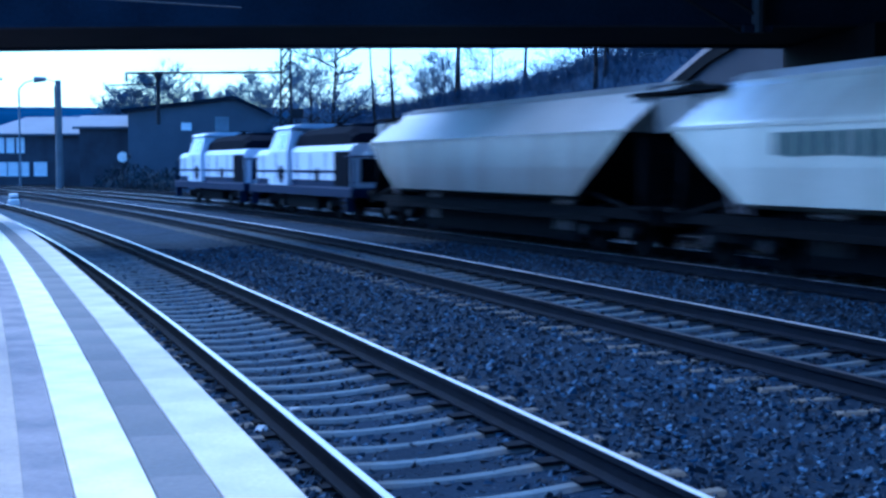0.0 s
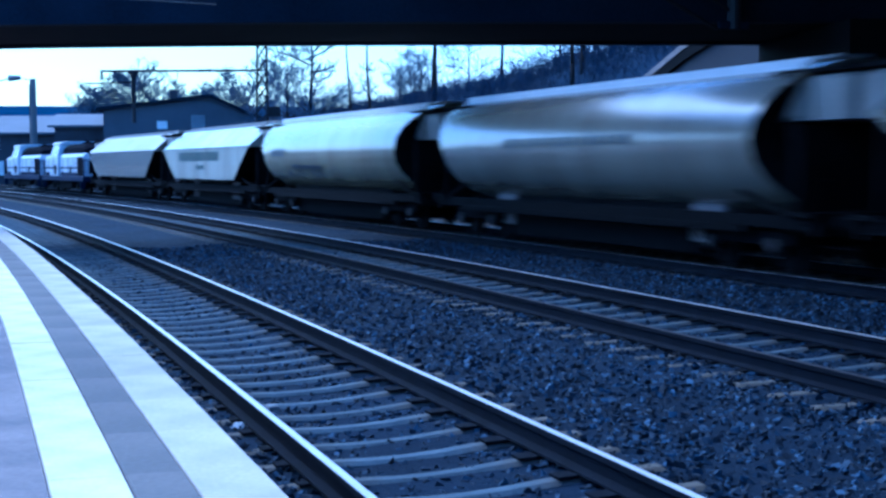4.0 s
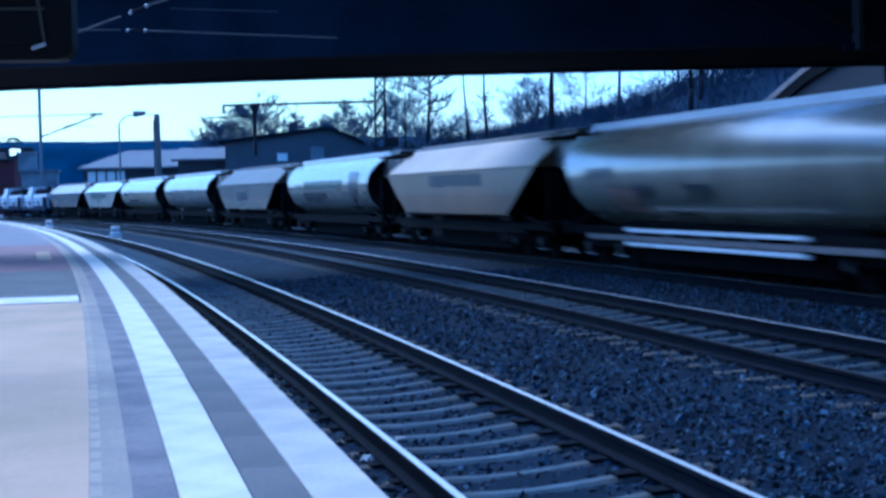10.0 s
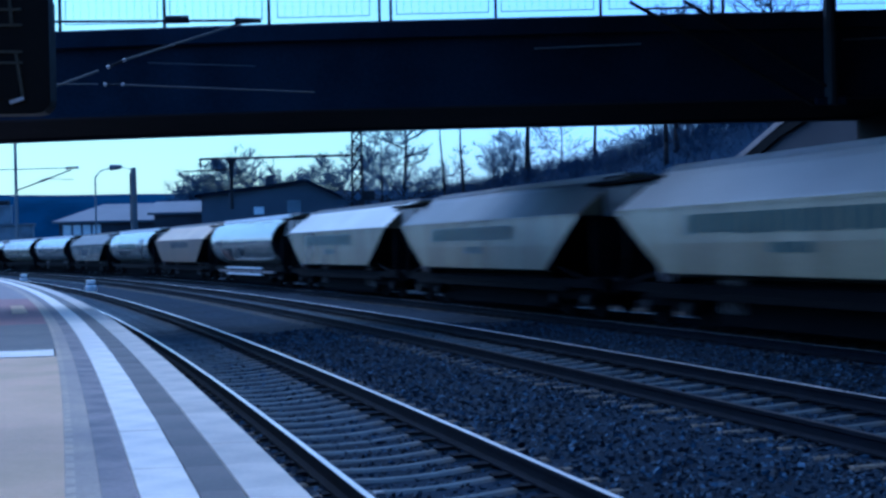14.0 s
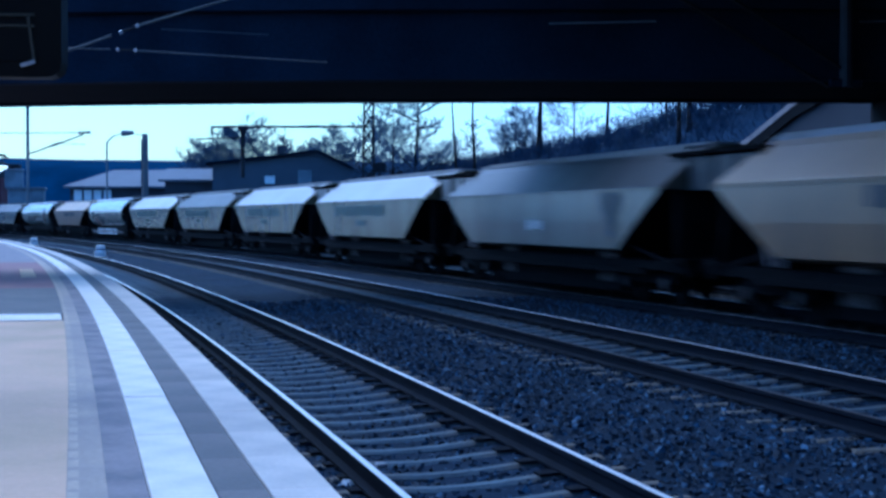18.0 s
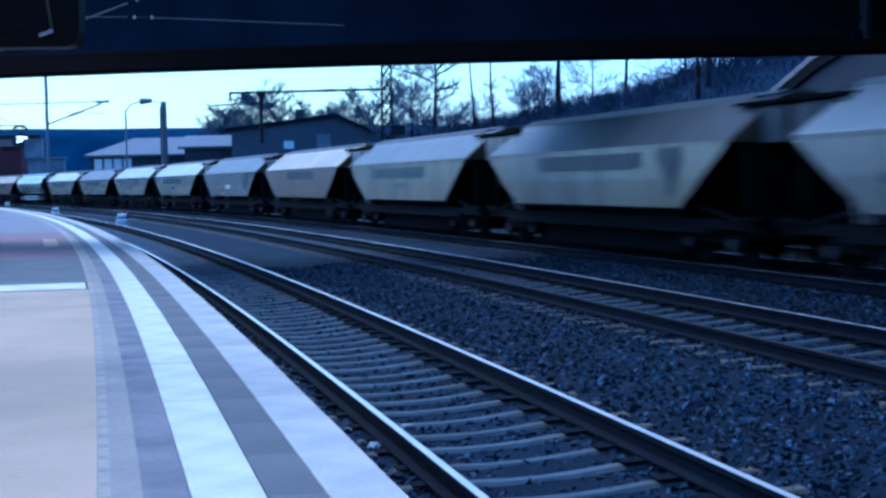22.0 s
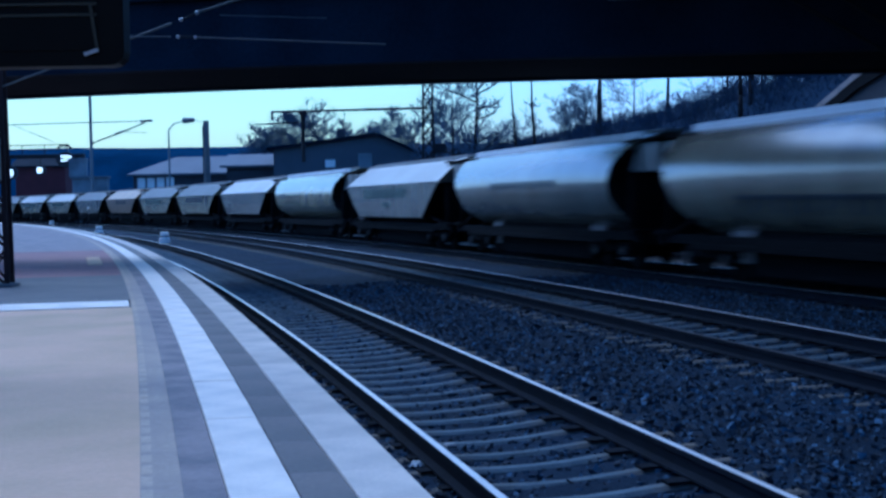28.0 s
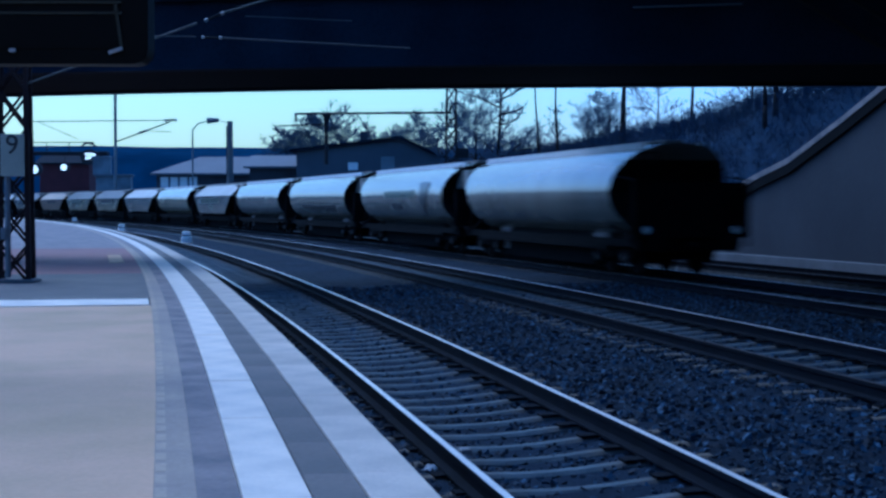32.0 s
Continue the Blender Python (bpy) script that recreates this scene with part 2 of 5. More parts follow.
BALLAST = mat("ballast_bed", (0.009, 0.017, 0.033), 0.95, 0, 0.5, 0.35, 0.9, 26, (0.005, 0.01, 0.02), spec=0.12)
STONE = island_mat("ballast_stone", (0.006, 0.011, 0.02), (0.07, 0.114, 0.177), power=2.8)
EARTH = mat("yard_earth", (0.056, 0.049, 0.0406), 0.95, 0, 0.15, 0.3, 0.6, 9, (0.035, 0.0329, 0.028), spec=0.2)
GRASS = mat("winter_grass_slope", (0.013, 0.029, 0.058), 0.95, 0, 0.3, 0.4, 0.5, 3, (0.007, 0.016, 0.034), spec=0.12)
SLEEPER = mat("weathered_concrete_sleeper", (0.102, 0.122, 0.13), 0.9, 0, 2.5, 0.25, 0.4, 40, (0.046, 0.06, 0.072), rand=0.2)
SLEEPER_RUST = rusted_sleeper()
RAIL_SIDE = mat("rusty_rail_web", (0.006, 0.0075, 0.012), 0.9, 0.0, 3, 0.3, 0.3, 50, spec=0.08)
RAIL_TOP = mat("polished_rail_head", (0.8, 0.76, 0.7), 0.38, 0.45, 2, 0.12, 0.05, 80)
RAIL_DULL = mat("dull_rail_head", (0.05, 0.045, 0.044), 0.7, 0.2, 2, 0.2, 0.1, 80, spec=0.2)
PAVE = mat("beige_platform_paving", (0.63, 0.415, 0.245), 0.9, 0, 0.7, 0.12, 0.25, 30, (0.49, 0.345, 0.19))
PAVE_GREY = mat("grey_platform_paving", (0.31, 0.25, 0.215), 0.9, 0, 1.9, 0.24, 0.3, 30, (0.17, 0.148, 0.14), rand=0.07)
PAVE_RED = mat("red_brick_paving", (0.3, 0.155, 0.13), 0.9, 0, 1.0, 0.25, 0.3, 25, (0.225, 0.125, 0.115))
PAVE_MID = mat("worn_tactile_paving", (0.42, 0.33, 0.235), 0.9, 0, 1.2, 0.22, 0.3, 30, (0.31, 0.25, 0.2))
PAVE_RIB = mat("worn_tactile_rib", (0.52, 0.4, 0.27), 0.9, 0, 1.2, 0.22, 0.3, 30, (0.37, 0.3, 0.225))
PAVE_DARK = mat("dark_grey_asphalt", (0.185, 0.16, 0.134), 0.9, 0, 0.8, 0.25, 0.3, 25, (0.134, 0.12, 0.104), rand=0.08)
EDGE_STONE = mat("pale_edge_slab", (0.616, 0.528, 0.418), 0.85, 0, 1.6, 0.16, 0.3, 35, (0.462, 0.402, 0.325), rand=0.09)
WHITE_LINE = mat("white_line_slab", (0.877, 0.76, 0.599), 0.75, 0, 2.0, 0.09, 0.2, 35, (0.674, 0.594, 0.482), rand=0.05)
CONCRETE = mat("old_concrete", (0.17, 0.165, 0.16), 0.9, 0, 0.7, 0.2, 0.3, 18, (0.12, 0.115, 0.11))
WALL_CONC = mat("grey_retaining_concrete", (0.043, 0.042, 0.046), 0.9, 0, 0.25, 0.15, 0.2, 8, (0.03, 0.029, 0.033))
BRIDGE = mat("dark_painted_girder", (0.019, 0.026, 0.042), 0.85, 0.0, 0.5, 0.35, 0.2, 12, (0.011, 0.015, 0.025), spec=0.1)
# near-black base puts the shade under bridge, slab and coping into colour
SOFFIT = mat("shade_black_concrete", (0.0098, 0.00945, 0.00945), 0.95, 0, 0.6, 0.3, 0.3, 12, spec=0.1)
STEEL = mat("galvanised_steel", (0.2, 0.205, 0.21), 0.6, 0.3, 4, 0.2, 0.1, 60)
DARK_STEEL = mat("dark_mast_steel", (0.018, 0.018, 0.02), 0.8, 0.0, 3, 0.25, 0.2, 40, spec=0.3)
RUST_STEEL = mat("brown_lattice_steel", (0.03, 0.019, 0.018), 0.85, 0.0, 2, 0.3, 0.2, 40, spec=0.2)
INSULATOR = mat("glazed_insulator", (0.45, 0.43, 0.4), 0.3, 0, 8, 0.1, 0, 40)
BRIGHT = mat("clean_cream_hopper_paint", (0.582, 0.543, 0.407), 0.25, 0, 0.45, 0.12, 0.05, 14, (0.417, 0.388, 0.291), streak=(1.0, 2.2, 0.5), coat=0.5)
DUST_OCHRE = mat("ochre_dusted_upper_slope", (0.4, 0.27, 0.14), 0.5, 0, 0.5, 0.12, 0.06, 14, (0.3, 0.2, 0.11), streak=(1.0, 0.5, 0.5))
CREAM = mat("cream_hopper_paint", (0.28, 0.245, 0.14), 0.25, 0, 0.45, 0.18, 0.05, 14, (0.19, 0.16, 0.088), streak=(1.0, 2.2, 0.5), coat=0.5)
GREYP = mat("light_grey_hopper_paint", (0.205, 0.185, 0.138), 0.25, 0, 0.45, 0.17, 0.05, 14, (0.15, 0.134, 0.1), streak=(1.0, 2.2, 0.5), coat=0.5)
GREENP = mat("grey_green_hopper_paint", (0.2, 0.181, 0.125), 0.25, 0, 0.45, 0.18, 0.05, 14, (0.135, 0.12, 0.085), streak=(1.0, 2.2, 0.5), coat=0.5)
OCHRE = mat("dusty_ochre_hopper_paint", (0.19, 0.118, 0.052), 0.28, 0, 0.4, 0.2, 0.05, 12, (0.12, 0.078, 0.04), streak=(1.0, 2.2, 0.5), coat=0.4)
# grain dust, made paler still to carry the sky light on the slopes
DUST_SKY_TOP = mat("dusted_sky_pale_upper_slope", (0.47, 0.435, 0.365), 0.5, 0, 0.5, 0.1, 0.05, 14, (0.39, 0.35, 0.285), streak=(1.0, 0.5, 0.5), rand=0.12)
# dark base puts the bridge's reflection into these wagons' upper slopes
DARK_TOP = mat("rain_washed_upper_slope", (0.085, 0.085, 0.08), 0.5, 0, 0.5, 0.2, 0.05, 14, (0.055, 0.055, 0.052), streak=(1.0, 2.0, 0.5), spec=0.3)
ROOFP = mat("grain_dusted_hopper_roof", (0.225, 0.21, 0.18), 0.65, 0, 0.9, 0.2, 0.1, 14, (0.285, 0.277, 0.27))
HOODP = mat("weathered_hood_paint", (0.25, 0.235, 0.2), 0.5, 0, 0.8, 0.2, 0.05, 14, (0.17, 0.155, 0.13))
WHITEP = mat("white_stripe_paint", (0.78, 0.78, 0.76), 0.5, 0, 2, 0.1, 0, 30)
MARKER = mat("grubby_white_paint", (0.92, 0.84, 0.72), 0.6, 0, 3, 0.15, 0.05, 30)
LETTER = mat("faded_green_lettering", (0.05, 0.08, 0.06), 0.45, 0, 3, 0.2, 0, 30, spec=0.3, coat=0.35)
RUST_BLOT = mat("rubbed_rusty_paint", (0.2, 0.12, 0.085), 0.5, 0, 1.5, 0.3, 0.05, 20)
SPRAY = mat("sprayed_dark_paint", (0.016, 0.02, 0.026), 0.45, 0, 1.5, 0.4, 0, 20, (0.04, 0.045, 0.05), spec=0.3, coat=0.3)
LETTER_DARK = mat("faded_dark_lettering", (0.048, 0.052, 0.058), 0.45, 0, 3, 0.2, 0, 30, spec=0.3, coat=0.35)
# near-black steel; on wagon ends and gaps it stands in for shade
UNDER = mat("near_black_underframe", (0.0065, 0.0065, 0.007), 0.9, 0.0, 2, 0.3, 0.2, 30, spec=0.05)
HATCH = mat("rusty_white_hatch", (0.2, 0.17, 0.155), 0.7, 0, 3, 0.25, 0.1, 30)
LOCO_WHITE = mat("pale_loco_paint", (0.66, 0.67, 0.69), 0.4, 0, 1.0, 0.08, 0.03, 20)
LOCO_BLUE = mat("dark_blue_loco_paint", (0.008, 0.014, 0.04), 0.75, 0, 1.0, 0.15, 0.03, 20, spec=0.1)
LOCO_ROOF = mat("dark_loco_roof", (0.005, 0.006, 0.01), 0.95, 0.0, 2, 0.25, 0.1, 20, spec=0.03)
HEDGE = island_mat("dark_evergreen_bush", (0.004, 0.009, 0.013), (0.018, 0.034, 0.042))
GLASS = glass_mat("dark_window_glass", (0.03, 0.035, 0.04))
# pale panes: the reflected sky is put into the base colour
WIN_PALE = mat("pale_sky_pane", (0.9, 0.88, 0.84), 0.25, 0, 2, 0.12, 0, 20)
BARK = mat("winter_bark", (0.03, 0.027, 0.026), 0.95, 0, 3, 0.3, 0.4, 20, spec=0.1)
TWIG = island_mat("bare_twigs", (0.022, 0.036, 0.06), (0.085, 0.13, 0.2))
BRUSH = island_mat("dry_brush", (0.007, 0.016, 0.036), (0.021, 0.042, 0.085))
BRICKW = mat("dark_brick_wall", (0.07, 0.07, 0.08), 0.9, 0, 0.5, 0.25, 0.2, 8, (0.045, 0.044, 0.05), spec=0.2)
PLASTER = mat("grey_plaster_wall", (0.095, 0.1, 0.115), 0.9, 0, 0.4, 0.2, 0.1, 8)
WALL_PALE = mat("pale_rendered_wall", (0.24, 0.255, 0.27), 0.9, 0, 0.6, 0.25, 0.1, 8, (0.14, 0.15, 0.165))
ROOF_PALE = mat("pale_sheet_roof", (0.115, 0.125, 0.14), 0.7, 0.0, 0.4, 0.15, 0.1, 6)
ROOF_DARK = mat("dark_slate_roof", (0.011, 0.015, 0.023), 0.9, 0, 0.6, 0.2, 0.2, 8, spec=0.15)
# blue base with the aerial haze put into the colour
HILL = mat("far_wooded_hill", (0.024, 0.05, 0.095), 1.0, 0, 0.03, 0.45, 0, 0.25, (0.012, 0.027, 0.056), spec=0.0)
SIGN_FACE = mat("yellowed_number_board", (0.4, 0.385, 0.29), 0.6, 0, 3, 0.1, 0, 20)
BLACK = mat("black_signal_board", (0.015, 0.015, 0.017), 0.6, 0, 3, 0.2, 0, 20)
RED = mat("dark_red_brick", (0.085, 0.022, 0.026), 0.85, 0, 0.6, 0.25, 0.1, 10)
BOARD = mat("dark_brown_display_case", (0.006, 0.0052, 0.003), 0.6, 0, 3, 0.2, 0.05, 20, spec=0.1)
CASE_BAR = mat("worn_brown_case_rail", (0.055, 0.048, 0.028), 0.6, 0, 3, 0.2, 0.05, 20, spec=0.2)
MAST_GREY = mat("grey_mast_paint", (0.045, 0.048, 0.055), 0.7, 0, 2, 0.2, 0.1, 30)
ARM_STEEL = mat("dull_arm_steel", (0.12, 0.12, 0.11), 0.7, 0.1, 4, 0.2, 0.1, 60)
LAMP_ON = glow_mat("lit_signal_lamp", (1.0, 0.96, 0.8), 2.2)
PAPER = mat("wet_paper", (0.75, 0.75, 0.72), 0.8, 0, 20, 0.1, 0.1, 60)


# ---------------------------------------------------------------- mesh helpers
class Form:
    """Collects faces for one mesh."""

    def __init__(self):
        self.v, self.f, self.m = [], [], []

    def face(self, pts, mi=0):
        k = len(self.v)
        self.v.extend(tuple(p) for p in pts)
        self.f.append(tuple(range(k, k + len(pts))))
        self.m.append(mi)

    def solid(self, rings, mi=0, caps=True, closed=True):
        """A skin over rings of equal length."""
        k, n = len(self.v), len(rings[0])
        for r in rings:
            self.v.extend(tuple(p) for p in r)
        for i in range(len(rings) - 1):
            for j in range(n if closed else n - 1):
                a, b = k + i * n + j, k + i * n + (j + 1) % n
                self.f.append((a, b, b + n, a + n))
                self.m.append(mi)
        if caps and closed:
            self.f.append(tuple(k + j for j in reversed(range(n))))
            self.f.append(tuple(k + (len(rings) - 1) * n + j for j in range(n)))
            self.m += [mi, mi]
        return self

    def box(self, x0, x1, y0, y1, z0, z1, mi=0, edge=0.0, m=None):
        e = min(edge, (x1 - x0) / 3, (y1 - y0) / 3)
        if e > 0:
            prof = [(x0 + e, y0), (x1 - e, y0), (x1, y0 + e), (x1, y1 - e), (x1 - e, y1), (x0 + e, y1), (x0, y1 - e), (x0, y0 + e)]
        else:
            prof = [(x0, y0), (x1, y0), (x1, y1), (x0, y1)]
        rings = []
        for z, g in ((z0, 0), (z1 - e, 0), (z1, e)) if e else ((z0, 0), (z1, 0)):
            cx, cy = (x0 + x1) / 2, (y0 + y1) / 2
            rings.append([Vector((cx + (x - cx) * (1 - 2 * g / (x1 - x0)), cy + (y - cy) * (1 - 2 * g / (y1 - y0)), z)) for x, y in prof])
        if m is not None:
            rings = [[m @ p for p in r] for r in rings]
        return self.solid(rings, mi)

    def tube(self, a, b, r0, r1=None, n=6, mi=0):
        a, b = Vector(a), Vector(b)
        r1 = r0 if r1 is None else r1
        w = (b - a).normalized()
        u = w.orthogonal().normalized()
        v = w.cross(u)
        rings = [[p + (u * math.cos(2 * math.pi * i / n) + v * math.sin(2 * math.pi * i / n)) * r for i in range(n)] for p, r in ((a, r0), (b, r1))]
        return self.solid(rings, mi)

    def mesh(self, name, *mats):
        me = bpy.data.meshes.new(name)
        me.from_pydata(self.v, [], self.f)
        for m in mats:
            me.materials.append(m)
        if any(self.m):
            me.polygons.foreach_set("material_index", self.m)
        me.update()
        return me


def part(name, form, material, parent=None, label="", smooth=False, kind=""):
    mats = material if isinstance(material, (tuple, list)) else (material,)
    me = form if isinstance(form, bpy.types.Mesh) else form.mesh(name, *mats)
    if smooth:
        me.polygons.foreach_set("use_smooth", [True] * len(me.polygons))
    ob = new(name, me)
    ob.parent = parent
    return tagged(ob, label, "", "", kind)


def base(name, m=None, label="", category="", group="", kind=""):
    ob = new(name)
    ob.empty_display_size = 0.2
    if m is not None:
        ob.matrix_basis = m
    return tagged(ob, label, category, group, kind)


def along(s0, s1, step):
    n = max(1, int(round((s1 - s0) / step)))
    return [s0 + (s1 - s0) * i / n for i in range(n + 1)]


def strip(form, prof, s_list, place=trk, mi=0, caps=True):
    """A profile of (d, z) drawn along the curve."""
    return form.solid([[place(s, d, z) for d, z in prof] for s in s_list], mi, caps)


# ---------------------------------------------------------------- ground
def smooth01(x):
    x = min(1.0, max(0.0, x))
    return x * x * (3 - 2 * x)


BED = ((-1.7, -0.24), (-1.2, -0.215), (-0.85, -0.2), (-0.6, -0.215), (0.0, -0.205), (0.6, -0.155), (0.85, -0.125), (1.3, -0.11), (2.2, -0.14), (3.0, -0.07), (3.65, -0.055),
       (3.9, -0.085), (5.0, -0.08), (5.3, -0.05), (6.2, -0.055), (7.2, -0.09), (8.0, -0.075), (10.4, -0.06), (12.0, -0.14), (13.0, -0.17), (16.4, -0.19), (17.2, -0.62))


def bed_z(d):
    """Height of the ballast, d metres outward of the near track."""
    return float(np.interp(d, [p[0] for p in BED], [p[1] for p in BED]))


def build_ground():
    f = Form()
    n = 60
    f.v = [(x, y, -0.6) for y in np.linspace(-1500, 2500, n) for x in np.linspace(-2000, 2000, n)]
    f.f = [(j * n + i, j * n + i + 1, (j + 1) * n + i + 1, (j + 1) * n + i) for j in range(n - 1) for i in range(n - 1)]
    f.m = [0] * len(f.f)
    tagged(part("ground", f, EARTH), "bare earth and rough grass of the railway yard", "ground", kind="structure")
    # ballast under the tracks
    f = Form()
    ss = along(-400, -12, 8) + along(-12, 40, 0.5)[1:] + along(40, 480, 4)[1:]
    dd = [-1.62, -1.1, -0.85, -0.6, -0.2, 0.2, 0.6, 0.85, 1.3, 1.8, 2.2, 2.6, 3.0, 3.65, 3.9, 4.2, 4.6, 5.0, 5.4, 5.8, 6.4, 7.0, 7.7, 8.4, 9.2, 10, 11, 12, 13, 14, 15, 16.2, 17.2]
    zz = [bed_z(d) for d in dd]
    k = len(dd)
    for s in ss:
        for d, z in zip(dd, zz):
            p = trk(s, d, z)
            p.z += 0.018 * noise.noise(Vector((p.x * 1.3, p.y * 1.3, 0)))
            f.v.append(tuple(p))
    for i in range(len(ss) - 1):
        for j in range(k - 1):
            a = i * k + j
            f.f.append((a, a + 1, a + k + 1, a + k))
            f.m.append(0)
    tagged(part("ballast_bed", f, BALLAST), "grey crushed stone ballast under curving tracks", "ballast", kind="structure")
    # loose stones where they can be told apart
    rnd = random.Random(4)
    f = Form()
    for _ in range(100000):
        s = 4 + 30 * rnd.random() ** 1.35
        d = rnd.uniform(-1.5, 8.5)
        c = trk(s, d, bed_z(d) + (rnd.uniform(-0.026, 0.002) if -0.72 < d < 0.72 or 3.75 < d < 5.15 else rnd.uniform(-0.015, 0.012)))
        r = 0.016 + 0.034 * rnd.random() ** 2
        ax = [Vector((rnd.uniform(-1, 1), rnd.uniform(-1, 1), rnd.uniform(-1, 1))).normalized() * r * rnd.uniform(0.6, 1.2) for _ in range(3)]
        k = len(f.v)
        for v in (ax[0], ax[1], ax[2], -ax[0] * 0.9, -ax[1] * 1.1, -ax[2]):
            f.v.append(tuple(c + v))
        for q in ((0, 1, 2), (1, 3, 2), (3, 4, 2), (4, 0, 2), (1, 0, 5), (3, 1, 5), (4, 3, 5), (0, 4, 5)):
            f.f.append(tuple(k + i for i in q))
            f.m.append(0)
    tagged(part("ballast_stones", f, STONE), "loose grey crushed ballast stones between the rails", "stones", kind="stuff")


def sleeper_mesh():
    f = Form()
    # a concrete sleeper, lower in the middle, with a rib plate under each rail
    prof = [(-1.28, 0.0), (-1.25, 0.03), (-0.8, 0.03), (-0.5, 0.02), (-0.25, 0.003), (0.0, -0.004), (0.25, 0.003), (0.5, 0.02), (0.8, 0.03), (1.25, 0.03), (1.28, 0.0)]
    rings = []
    for x, z in prof:
        rings.append([Vector((x, -0.13, -0.2)), Vector((x, 0.13, -0.2)), Vector((x, 0.085, z - 0.025)), Vector((x, 0.05, z)), Vector((x, -0.05, z)), Vector((x, -0.085, z - 0.025))])
    f.solid(rings)
    for c in (-0.7175, 0.7175):
        f.box(c - 0.17, c + 0.17, -0.075, 0.075, 0.03, 0.045, 1)
    return f


def rail_profile(c):
    h = 0.16
    return [(c - 0.07, -h), (c + 0.07, -h), (c + 0.07, -h + 0.015), (c + 0.012, -h + 0.035), (c + 0.012, -0.045), (c + 0.035, -0.035), (c + 0.035, -0.005),
            (c + 0.028, 0), (c - 0.028, 0), (c - 0.035, -0.005), (c - 0.035, -0.035), (c - 0.012, -0.045), (c - 0.012, -h + 0.035), (c - 0.07, -h + 0.015)]


def build_track(name, place, head, d, z0, cant, near, s_range, dull, label):
    tr = base(name, kind="structure", label=label, category="railway track")
    ss = along(s_range[0], -20, 6) + along(-20, 60, 1.0)[1:] + along(60, s_range[1], 3)[1:]
    tilt = cant / GAUGE
    for c, dl in ((-0.7175 - 0.035, dull[0]), (0.7175 + 0.035, dull[1])):
        f = Form()
        prof = rail_profile(c)
        dz = z0 + tilt * (c + 0.7175)
        rings = [[place(s, d + x, z + dz) for x, z in prof] for s in ss]
        f.solid(rings, 0)
        n = len(prof)
        for i in range(len(ss) - 1):
            for j in (7,):
                f.m[i * n + j] = 1
        part("rail", f, (RAIL_SIDE, RAIL_DULL if dl else RAIL_TOP), tr, "steel rail with a polished head")
    sm = sleeper_mesh().mesh("sleeper", SLEEPER_RUST, RAIL_SIDE)
    count = int((near[1] - near[0]) / 0.595)
    tops = z0 - 0.205 + tilt * 0.7175
    for i in range(count):
        s = near[0] + i * 0.595
        ob = new("sleeper", sm)
        ob.parent = tr
        ob.matrix_basis = pose(*place(s, d, tops), 0, -math.degrees(math.atan(tilt)), head(s)) @ pose(random.uniform(-0.02, 0.02), random.uniform(-0.02, 0.02), random.uniform(-0.008, 0.004), 0, 0, random.uniform(-0.5, 0.5))
    f = Form()
    for a, b in ((s_range[0], near[0] - 0.3), (near[0] + count * 0.595, s_range[1])):
        s = a
        while s < b:
            m = pose(*place(s, d, tops), 0, -math.degrees(math.atan(tilt)), head(s))
            f.box(-1.28, 1.28, -0.11, 0.11, -0.2, 0.02, 0, 0, m)
            s += 0.595
    part("sleeper_row", f, SLEEPER, tr, kind="stuff")
    return tr


